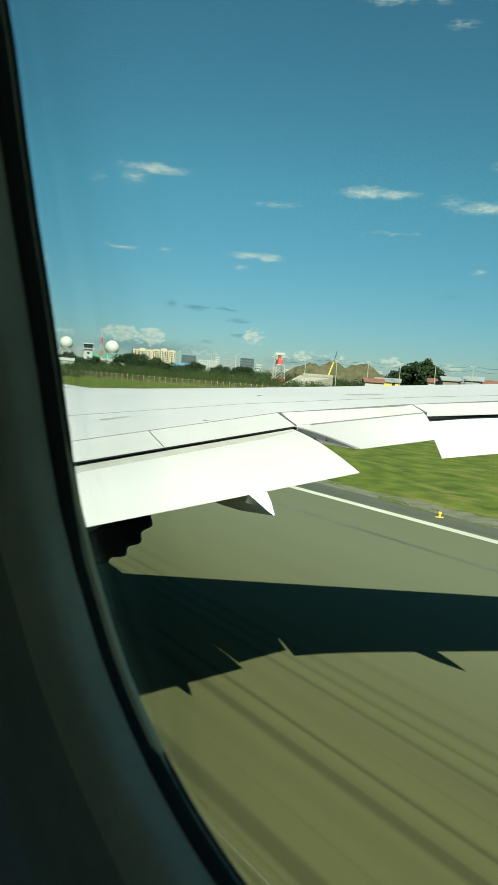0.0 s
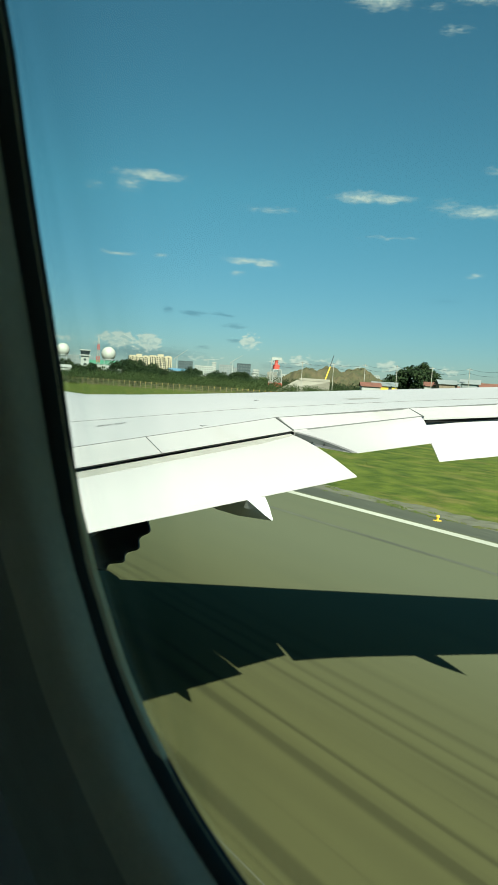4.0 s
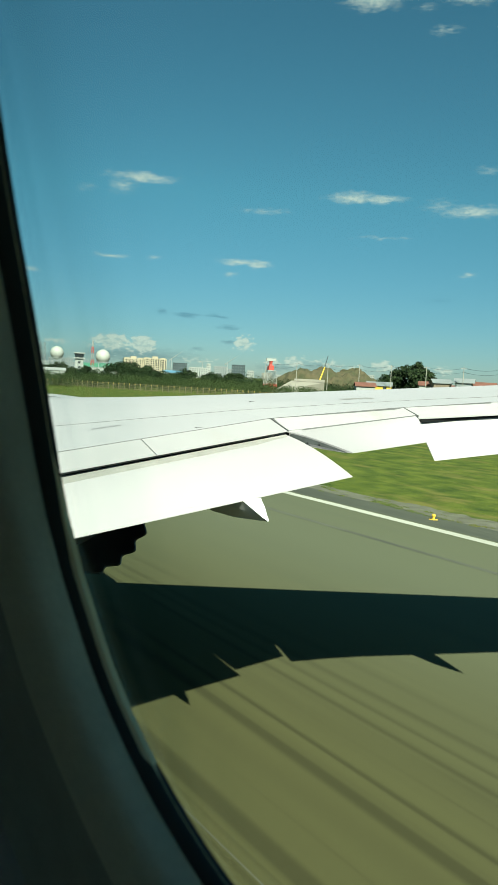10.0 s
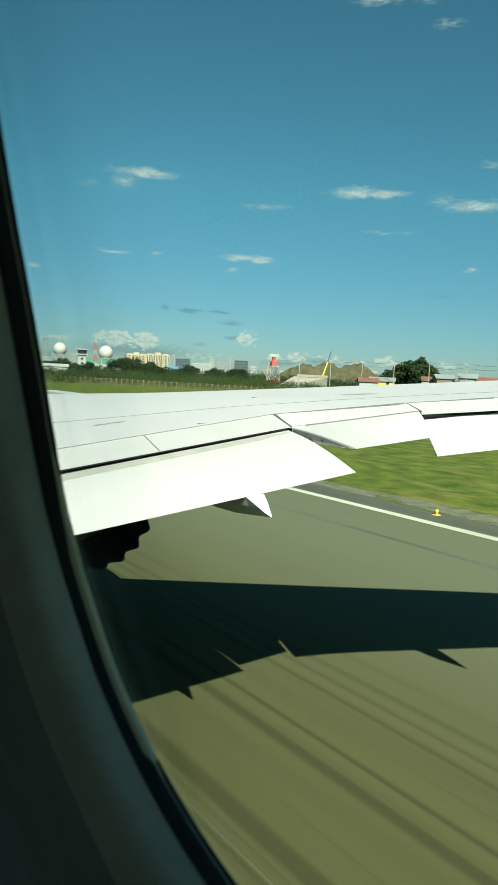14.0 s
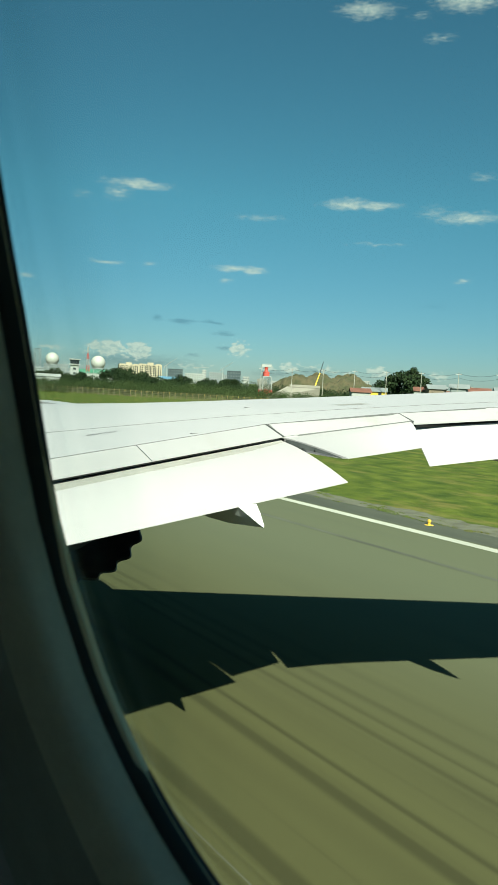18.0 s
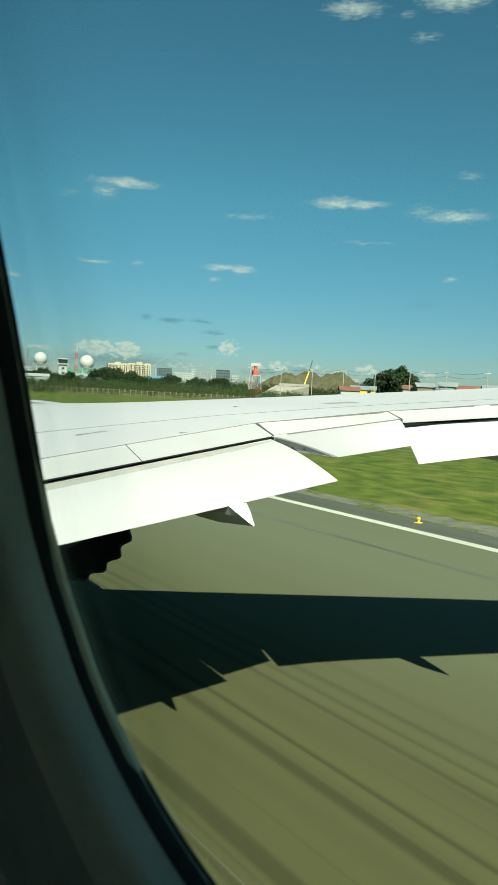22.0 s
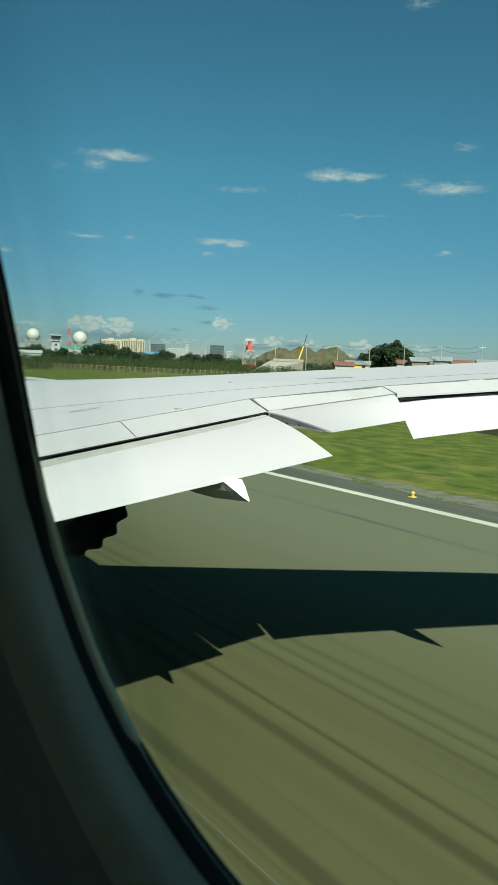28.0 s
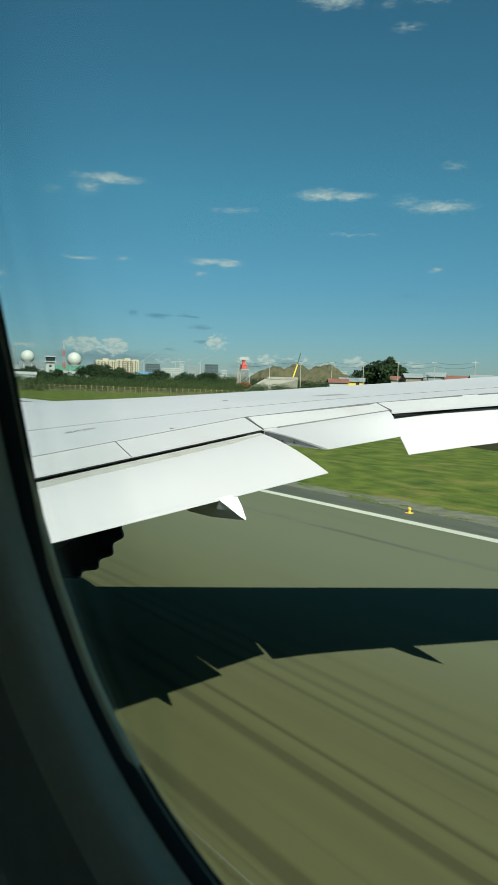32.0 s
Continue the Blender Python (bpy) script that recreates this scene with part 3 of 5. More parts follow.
flaperon = crisp(part("flaperon", loft(fl, closed=True), FLAP, plane, "white drooped flaperon", smooth=True))
bm = loft([[(8.522 - 0.085 * k / 8, 6.86 + (5.75 - 6.86) * k / 8, 5.205 - 0.11 * (k / 8) ** 1.5 - dz * (1 - 0.9 * k / 8)) for k in range(9)] for dz in (0.0, 0.10)])
part("end_rib", bm, CAVITY, flaperon, "dark grey flaperon end rib")
for yy in (6.70, 6.48, 6.25):
    part("bolt", lathe([(-0.0, 0.0), (-0.0, 0.012), (0.006, 0.012), (0.006, 0.0)], (8.517 - 0.075 * (6.86 - yy), yy, 5.12), 8), RUBBER, flaperon)
part("cove", loft([[(x, y0, z), (x, y1, z - 0.03), (x, y1, z - 0.12), (x, y0, z - 0.12)] for x, y0, y1, z in ((8.52, 7.3, 6.7, 5.19), (9.76, 6.2, 5.95, 5.47))], closed=True), CAVITY, plane, "dark cove under the droop panel")
# black strips put where the gap over each flap lies in shade
part("gap_shade", loft([[(x, lerp(x, HINGE_Y) - 0.262, lerp(x, HINGE_Z) - 0.125), (x, lerp(x, HINGE_Y) - 0.262, lerp(x, HINGE_Z) - 0.17), (x, lerp(x, HINGE_Y) - 0.1, lerp(x, HINGE_Z) - 0.17), (x, lerp(x, HINGE_Y) - 0.1, lerp(x, HINGE_Z) - 0.125)] for x in (9.84, 10.94, 16.8)], closed=True), RUBBER, plane, "black strip drawing the shade in the flap gap")
part("gap_shade", loft([[(x, 6.852, inner_te(x)[2] - 0.008), (x, 6.852, inner_te(x)[2] - 0.020), (x, 6.95, inner_te(x)[2] - 0.020), (x, 6.95, inner_te(x)[2] - 0.008)] for x in (3.0, 8.46)], closed=True), RUBBER, plane, "black strip drawing the shade in the flap gap")


def fairing(name, x, tip, front, z_tip, z_front, wide, deep):
    rows = []
    for s, r in ((0.0, 0.01), (0.07, 0.42), (0.15, 0.80), (0.32, 1.0), (0.5, 1.0), (0.7, 0.9), (0.95, 0.4), (1.0, 0.03)):
        y, z = tip + (front - tip) * s, z_tip + 0.6 * (z_front - z_tip) * s + deep * 0.58 * r
        ring = [(x + wide * r * math.sin(a) * (0.8 + 0.2 * abs(math.cos(a))), y, z + deep * r * (0.26 if math.cos(a) > 0 else 0.86) * math.cos(a)) for a in [math.tau * i / 8 for i in range(8)]]
        rows.append(ring)
    return part(name, loft(rows, closed=True), HULL, plane, "white flap track fairing")


# the inboard fairing ends in a sharp tail: lit roof, chine, dark slanting side and level keel
tail = []
for dy, half, high, keel in ((0.0, 0.010, 0.012, 0.0), (0.06, 0.036, 0.044, -0.003), (0.15, 0.078, 0.105, -0.014), (0.30, 0.130, 0.190, -0.030), (0.6, 0.20, 0.235, -0.062), (1.0, 0.25, 0.28, -0.07), (1.8, 0.27, 0.36, -0.01), (2.8, 0.2, 0.36, 0.2), (3.3, 0.05, 0.3, 0.28)):
    y, z = 5.56 + dy, 4.42
    tail.append([(7.165 - half, y, z + high), (7.165 - 0.52 * half, y, z + keel + 0.45 * (high - keel)), (7.165, y, z + keel), (7.165 + 0.6 * half, y, z + keel + 0.5 * (high - keel)), (7.165 + 0.95 * half, y, z + high + 0.012), (7.165 + 0.3 * half, y, z + high + 0.03 * min(1, dy * 4))])
part("flap_fairing", loft(tail, closed=True), HULL, plane, "white flap track fairing")
fairing("flap_fairing", 12.5, 3.25, 7.6, 4.95, 5.05, 0.26, 0.5)
fairing("flap_fairing", 16.4, 0.5, 4.2, 5.55, 5.6, 0.2, 0.4)


def nozzle(centre, r_front, r_back, y_front, y_back, teeth, depth):
    """A tapering shell whose rear rim is cut into rounded chevrons."""
    n = teeth * 12
    rows = []
    for k in range(8):
        s = k / 7
        ring = []
        for i in range(n):
            a = math.tau * i / n
            tooth = 0.5 - 0.5 * math.cos(a * teeth)
            y = y_front + (y_back - depth * (1 - tooth) * -1 - y_front) * s
            r = r_front + (r_back - r_front) * s ** 1.2
            ring.append((centre[0] + r * math.cos(a), y, centre[1] + r * math.sin(a)))
        rows.append(ring)
    inside = [[(centre[0] + (p[0] - centre[0]) * 0.97, p[1] + 0.005, centre[1] + (p[2] - centre[1]) * 0.97) for p in row] for row in rows[::-1]]
    return loft(rows + inside, closed=True, caps=False)


def engine(x, z=3.33):
    cowl = part("fan_cowl", lathe([(-4.0, 1.42), (-3.0, 1.58), (-1.5, 1.66), (0.0, 1.68), (1.2, 1.62), (1.9, 1.50), (2.1, 1.40), (1.9, 1.30), (0.8, 1.28), (-0.5, 1.30)], (x, 16.6, z), 64), NACELLE, plane, "near-black engine cowl", smooth=True)
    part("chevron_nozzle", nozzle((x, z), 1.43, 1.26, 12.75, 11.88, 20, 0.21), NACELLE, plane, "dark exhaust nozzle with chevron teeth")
    part("core_cowl", lathe([(1.4, 0.95), (0.4, 0.92), (0.0, 0.72), (-0.2, 0.62)], (x, 12.5, z), 40), METAL, cowl, smooth=True)
    part("exhaust_plug", lathe([(0.6, 0.55), (-0.2, 0.42), (-0.5, 0.12), (-0.6, 0.0)], (x, 12.3, z), 32), METAL, cowl, smooth=True)
    part("fan_disc", lathe([(0.1, 1.28), (0.0, 0.4), (0.5, 0.0)], (x, 17.2, z), 40), METAL, cowl)
    part("pylon", loft([[(x - w, y, z0), (x + w, y, z0), (x + w, y, z1), (x - w, y, z1)] for y, w, z0, z1 in ((17.2, 0.05, z + 1.4, z + 1.75), (14.5, 0.22, z + 1.3, z + 2.0), (12.0, 0.26, z + 0.9, z + 2.0), (9.5, 0.06, z + 1.2, z + 1.75))], closed=True), WING, plane, "grey engine pylon")


engine(8.19)

# dark joints between the wing's panels, a hair above the skin
def joint(points, wide, parent=plane):
    rows = []
    for p, q in zip(points, points[1:]):
        rows.append((Vector(p), Vector(q)))
    side = Vector((rows[0][1] - rows[0][0]).cross(Vector((0, 0, 1)))).normalized() * wide / 2
    pts = [Vector(p) for p in points]
    return part("panel_joint", loft([[p - side, p + side, p + side - Vector((0, 0, 0.02)), p - side - Vector((0, 0, 0.02))] for p in pts], closed=True), SEAM, parent)


joint([hinge(x, 0.006) for x in (3.0, 5.0, 7.0, 8.49)], 0.005)
joint([hinge(x, 0.006) for x in (8.49, 9.70)], 0.005)
joint([hinge(x, 0.006) for x in (9.70, 10.3, 10.94)], 0.005)
joint([hinge(x, 0.006) for x in (10.94, 13.0, 16.8)], 0.007)
for x in (6.568, 8.495):
    joint([hinge(x, 0.006), Vector(inner_te(x)) + Vector((0, 0, 0.006))], 0.006)
joint([hinge(9.802, 0.006), Vector(outer_te(9.802)) + Vector((0, 0, 0.03))], 0.006)


def skin_at(x, s):
    """A point of the upper skin, s of the way from crest to hinge."""
    sec = wing_section(x)
    return Vector(sec[8]).lerp(Vector(sec[16]), s) if s in (0, 1) else Vector((x, sec[8][1] + (sec[16][1] - sec[8][1]) * s, np.interp(s, [k / 8 for k in range(9)], [sec[8 + k][2] for k in range(9)])))


joint([skin_at(x, 0.72) + Vector((0, 0, 0.005)) for x in (3.0, 5.6, 7.6, 8.49)], 0.006)
joint([skin_at(x, 0.72) + Vector((0, 0, 0.005)) for x in (8.49, 9.0, 9.35, 9.70, 10.8, 11.8, 13.0, 14.5)], 0.006)

joint([Vector((8.53, 6.902, 5.240)), Vector((9.795, 5.887, 5.527))], 0.006)

# lettering and small marks on the wing
def lettering(text, place, size, turn, mat, parent):
    curve = bpy.data.curves.new("lettering", "FONT")
    curve.body, curve.size, curve.extrude, curve.align_x = text, size, 0.0004, "CENTER"
    ob = new("lettering", curve)
    deps = bpy.context.evaluated_depsgraph_get()
    me = bpy.data.meshes.new_from_object(ob.evaluated_get(deps))
    bpy.data.objects.remove(ob)
    me.materials.clear()
    me.materials.append(mat)
    out = new("lettering", me)
    out.parent = parent
    out.matrix_basis = pose(*place, 0, 0, turn)
    return out


spot = skin_at(6.53, 0.80)
words = lettering("NO STEP", (spot.x, spot.y, spot.z + 0.008), 0.09, 180, STENCIL, plane)
for v in words.data.vertices:                            # lay the letters on the curved skin
    v.co.x *= 1.15
    p = words.matrix_basis @ v.co
    a, b = skin_at(p.x, 0).y, skin_at(p.x, 1).y
    v.co.z = skin_at(p.x, (p.y - a) / (b - a)).z + 0.005 - words.matrix_basis.translation.z
for x, s in ((7.45, 0.97), (9.2, 0.40), (11.6, 0.93)):
    spot = skin_at(x, s)
    part("skin_fitting", blk(spot.x - 0.05, spot.x + 0.05, spot.y - 0.03, spot.y + 0.03, spot.z - 0.01, spot.z + 0.004, bevel=0.002), STENCIL, plane, "small grey skin fitting")
def rivets(points):
    bm = bmesh.new()
    for p in points:
        bmesh.ops.create_circle(bm, cap_ends=True, segments=6, radius=0.0055, matrix=Matrix.Translation(p) @ Matrix.Rotation(radians(-20), 4, "X"))
    return tagged(part("rivet_row", bm, SEAL, inner), kind="stuff")


def flap_top(x, s):
    a, b = (7.02, 5.19 - 0.137 * (8.49 - x)), (5.68 + 0.12 * (8.49 - x), 4.82 - 0.152 * (8.49 - x))
    return Vector((x, a[0] + (b[0] - a[0]) * s, a[1] + (b[1] - a[1]) * s ** 1.55 + 0.006))


for x, n in ((5.66, 11), (6.05, 7)):
    rivets([flap_top(x, 0.42 + 0.04 * i) for i in range(n)])
rivets([flap_top(6.9 + 0.045 * i, 0.30) for i in range(7)])
rivets([flap_top(5.75 + 0.035 * i, 0.955) for i in range(32)])
spot = skin_at(10.3, 0.55)
part("access_panel", loft([[skin_at(x, s) + Vector((0, 0, 0.004)) for s in (0.47, 0.5, 0.53)] for x in (10.15, 10.35, 10.55)]), SEAL, plane, "grey access panel")

# fuselage shell with its row of window openings
def hull():
    bm = bmesh.new()
    rings = []
    row = sorted([-0.30, 0.60] + [k * 0.62 - 0.30 + d for k in range(-14, 20) for d in (0.0, 0.28) if not -0.4 < k * 0.62 - 0.30 + d < 0.7])
    ys = [-27, -22, -16, -12, -10] + row + [13, 18, 21, 23, 24.5]
    holes = {round(k * 0.62 - 0.30, 3) for k in range(-14, 20)}
    for y in ys:
        k = 1.0
        if y < -10:
            k = max(0.08, 1 - ((-10 - y) / 18.5) ** 1.6)
        if y > 18:
            k = max(0.06, math.sqrt(max(0.0, 1 - ((y - 18) / 6.6) ** 2)))
        zc = 5.2 + (0.9 * (1 - k) if y < 0 else -0.7 * (1 - k))
        rings.append([bm.verts.new((2.88 * k * math.cos(a), y, zc + 2.88 * k * math.sin(a))) for a in [math.tau * (i + 0.5) / 96 for i in range(96)]])
    for y, a, b in zip(ys, rings, rings[1:]):
        for i in range(96):
            j = (i + 1) % 96
            c = (a[i].co + a[j].co + b[i].co + b[j].co) / 4
            if c.x > 2 and -0.30 < c.y < 0.60 and 5.5 < c.z < 6.35:
                continue
            if abs(c.x) > 2 and 5.70 < c.z < 6.15 and round(y, 3) in holes and not (c.x > 0 and -0.95 < c.y < 0.95):
                continue
            bm.faces.new((a[i], a[j], b[j], b[i]))
    bm.faces.new(rings[0]), bm.faces.new(rings[-1])
    return bm


part("fuselage_shell", hull(), HULL, plane, "white painted fuselage", smooth=True)
# unseen floor, added; its tone limits sun bounce onto the window reveal
part("cabin_floor", blk(-2.7, 2.7, -9.5, 12, 4.62, 4.70), CARPET, plane, "grey carpeted cabin floor")

# window: rounded opening, pale seal, black gasket, sloping reveal and wall panel
LEAN, WALL = 0.25, 2.72
WIN_Y, WIN_Z, HALF_Y, HALF_Z, CORNER = 0.176, 5.925, 0.142, 0.245, 0.125
FORE_BOW = [(-0.245, -0.005), (-0.218, -0.001), (-0.187, 0.0015), (-0.162, 0.003), (-0.134, 0.008), (-0.107, 0.0075), (-0.079, 0.0025), (-0.053, -0.003), (-0.0265, -0.008), (-0.01, -0.0105), (0.03, -0.011), (0.245, -0.011)]      # height, shift of the forward side


def outline(grow, inward, n=96, bulge=0.0, sink=0.0):
    """A rounded rectangle on the leaning wall, grown by grow and moved inward from the pane."""
    pts = []
    for i in range(n):
        t = math.tau * i / n
        c, s = math.cos(t), math.sin(t)
        swell = min(1, max(0, (-0.66 - s) / 0.05, (s + 0.23) / 0.05)) if c > 0 else 0      # rubber swollen over the seal, low and high on the forward side
        g = grow - bulge * swell
        a, b, r = HALF_Y + g, HALF_Z + g, CORNER + g * 0.8
        y = (a - r) * (1 if c > 0 else -1) * min(1, abs(c) * 3) + r * c
        z = (b - r) * (1 if s > 0 else -1) * min(1, abs(s) * 3) + r * s
        y -= (1 if c > 0 else -1) * min(abs(c) * 3, 1) * 0.8 * (max(-0.14, min(0.09, z)) + 0.03) ** 2      # gently bowed sides
        y += min(c * 3, 1) * lerp(z, FORE_BOW) if c > 0 else 0
        pts.append((WALL - LEAN * (WIN_Z + z - 5.9) - inward + sink * swell, WIN_Y + y, WIN_Z + z))
    return pts


part("window_seal", loft([outline(-0.0014, -0.0025), outline(-0.001, 0.0), outline(0.0006, 0.002)], closed=True, caps=False), PALE_SEAL, plane, "pale window seal")
part("window_gasket", loft([outline(0.0006, 0.0015, bulge=0.0024, sink=0.0042), outline(0.002, 0.005, bulge=0.0014), outline(0.0050, 0.0066)], closed=True, caps=False), GASKET, plane, "black rubber window gasket", smooth=True)
part("window_reveal", loft([outline(g, d) for g, d in ((0.0049, 0.0066), (0.0080, 0.0112), (0.0115, 0.0155), (0.0155, 0.0190), (0.0200, 0.0213), (0.026, 0.0234), (0.034, 0.0250), (0.044, 0.0262), (0.058, 0.0270))], closed=True, caps=False), LINING, plane, "grey moulded window reveal", smooth=True)
part("wall_panel", loft([outline(0.058, 0.0270), outline(0.066, 0.0273), outline(0.10, 0.0280), outline(0.16, 0.0285), outline(0.30, 0.0285)], closed=True, caps=False), PANEL, plane, "cabin wall panel, lining tone darkened as shade", smooth=True)

# the pane itself, clear with a faint gloss
def pane_material():
    m = bpy.data.materials.new("window_pane")
    m.use_nodes = True
    nodes, links = m.node_tree.nodes, m.node_tree.links
    nodes.remove(nodes["Principled BSDF"])
    clear, gloss, mix = nodes.new("ShaderNodeBsdfTransparent"), nodes.new("ShaderNodeBsdfGlossy"), nodes.new("ShaderNodeMixShader")
    gloss.inputs["Roughness"].default_value = 0.2
    fres = nodes.new("ShaderNodeFresnel")
    fres.inputs["IOR"].default_value = 1.25
    geo, split = nodes.new("ShaderNodeNewGeometry"), nodes.new("ShaderNodeSeparateXYZ")
    links.new(geo.outputs["Position"], split.inputs[0])
    edge_vignette = nodes.new("ShaderNodeMapRange")               # smears, plus the vignette near the forward edge put into the pane's colour
    edge_vignette.interpolation_type = "SMOOTHSTEP"
    edge_vignette.inputs["From Min"].default_value, edge_vignette.inputs["From Max"].default_value = 0.17, 0.30
    links.new(split.outputs[1], edge_vignette.inputs["Value"])
    smear, smear_map = nodes.new("ShaderNodeTexNoise"), nodes.new("ShaderNodeMapping")
    smear_map.inputs["Scale"].default_value = (1, 60, 5)
    links.new(geo.outputs["Position"], smear_map.inputs["Vector"])
    links.new(smear_map.outputs[0], smear.inputs["Vector"])
    smear.inputs["Scale"].default_value, smear.inputs["Detail"].default_value = 1.0, 4.0
    vignette_mask = nodes.new("ShaderNodeMath")
    vignette_mask.operation = "MULTIPLY"
    links.new(edge_vignette.outputs[0], vignette_mask.inputs[0])
    links.new(smear.outputs["Fac"], vignette_mask.inputs[1])
    darkened = nodes.new("ShaderNodeMix")
    darkened.data_type = "RGBA"
    links.new(vignette_mask.outputs[0], darkened.inputs["Factor"])
    darkened.inputs[6].default_value, darkened.inputs[7].default_value = (1, 1, 1, 1), (0.62, 0.70, 0.70, 1)
    links.new(darkened.outputs[2], clear.inputs["Color"])
    links.new(fres.outputs[0], mix.inputs[0])
    links.new(clear.outputs[0], mix.inputs[1])
    links.new(gloss.outputs[0], mix.inputs[2])
    links.new(mix.outputs[0], nodes["Material Output"].inputs["Surface"])
    return m


bm = bmesh.new()
bm.faces.new([bm.verts.new(p) for p in outline(0.001, -0.004)])
pane = part("window_pane", bm, pane_material(), plane, "clear acrylic window pane, faintly smeared, with edge vignette painted in")
pane.visible_shadow = False

# wheels under the wing root and the nose
for gx, gy in ((4.6, 8.6), (-4.6, 8.6), (0.0, 20.0)):
    leg = part("gear_leg", tube(bmesh.new(), (gx, gy, 0.7), (gx * 0.9, gy, 3.6), 0.16, 0.2, 12), METAL, plane, "steel landing gear leg")
    for wx in (-0.45, 0.45):
        for wy in ((-0.75, 0.75) if gx else (0.0,)):
            bm = bmesh.new()
            rows = [[(gx + wx + dx, gy + wy + r * math.cos(a), 0.66 + r * math.sin(a)) for a in [math.tau * i / 28 for i in range(28)]] for dx, r in ((-0.22, 0.3), (-0.22, 0.52), (-0.15, 0.63), (0.15, 0.63), (0.22, 0.52), (0.22, 0.3))]
            bm.free()
            part("tyre", loft(rows, closed=True), RUBBER, leg, "black rubber tyre", smooth=True)

# ---- edge of the grass ----
def tufts(name, label, count, box, size, seed, keep=None, droop=0.35):
    """Upright crossed blades of grass, one mesh."""
    rng = np.random.default_rng(seed)
    x, y = rng.uniform(box[0], box[1], count), rng.uniform(box[2], box[3], count)
    if keep:
        ok = np.array([keep(a, b) for a, b in zip(x, y)])
        x, y = x[ok], y[ok]
    n = len(x)
    h = size * rng.uniform(0.5, 1.5, n)
    a = rng.uniform(0, math.pi, n)
    lean = rng.normal(0, droop, (n, 2)) * h[:, None]
    w = 0.35 * h
    p = np.stack([np.stack([x - w * np.cos(a), y - w * np.sin(a), 0 * x], 1), np.stack([x + w * np.cos(a), y + w * np.sin(a), 0 * x], 1),
                  np.stack([x + 0.4 * w * np.cos(a) + lean[:, 0], y + 0.4 * w * np.sin(a) + lean[:, 1], h], 1), np.stack([x - 0.5 * w * np.cos(a) + lean[:, 0], y - 0.5 * w * np.sin(a) + lean[:, 1], 0.8 * h], 1)], 1)
    me = bpy.data.meshes.new(name)
    me.from_pydata(p.reshape(-1, 3).tolist(), [], np.arange(4 * n).reshape(-1, 4).tolist())
    return tagged(part(name, me, BLADE), label, "grass", kind="stuff")


fringe = tufts("grass_fringe", "ragged grass along the edge of the shoulder", 42000, (EDGE + 2.1, EDGE + 3.5, -4, 60), 0.05, 3, lambda x, y: noise.noise((x * 1.5, y * 0.35, 2.2)) + 0.5 * noise.noise((x * 5, y * 2, 4)) > (0.22 if y < 31 else -0.12))
fringe.data.materials.append(BLADE)
sward = tufts("mown_sward", "mottled mown grass beside the runway", 90000, (EDGE + 2.6, EDGE + 28, 4, 84), 0.028, 5, lambda x, y: noise.noise((x * 0.35, y * 0.2, 6.1)) + 0.6 * noise.noise((x * 1.7, y * 0.9, 1)) > -0.1, droop=1.5)
sward.data.materials.append(BLADE)

def verge(y):
    """Inner and outer edge of the washed-out gravel beside the shoulder."""
    swell = math.sin(math.pi * min(1, max(0, (y - 6) / 27))) ** 0.6
    return EDGE + 2.25 + 0.25 * noise.noise((y * 0.3, 1, 2)), EDGE + 2.3 + swell * (1.9 + 1.1 * noise.noise((y * 0.22, 4, 1)) + 0.35 * noise.noise((y * 1.4, 8, 1)))


patch = part("gravel_patch", loft([[(verge(y)[0], y, 0.012), ((verge(y)[0] + verge(y)[1]) / 2, y, 0.016), (max(verge(y)[1], verge(y)[0] + 0.02), y, 0.012)] for y in [6 + 0.2 * i for i in range(136)]]), GRAVEL)
tagged(patch, "grey gravel washed out beside the runway edge", "gravel", kind="structure")


def edge_light(x, y):
    lamp = thing("edge_light", "small yellow runway edge light standing in the grass verge", "runway light", (x, y, 0.0), group="runway edge lights")
    part("base_plate", lathe([(0, 0.0), (0, 0.30), (0.03, 0.30), (0.05, 0.16), (0.05, 0)], (0, 0, 0), 20, "z"), YELLOW, lamp, "yellow base plate")
    part("stem", lathe([(0.05, 0.09), (0.2, 0.08), (0.22, 0.0)], (0, 0, 0), 14, "z"), YELLOW, lamp)
    part("lens", lathe([(0.2, 0.10), (0.27, 0.13), (0.36, 0.11), (0.40, 0.0)], (0, 0, 0), 16, "z"), YELLOW, lamp, "yellow lamp housing")
    return lamp


first = edge_light(EDGE + 1.75, 19.5)
first.scale = (0.7, 0.7, 0.7)
for k in (-2, -1, 1, 2, 3):
    copy_thing(first, pose(EDGE + 1.75, 19.5 + 60 * k, 0))


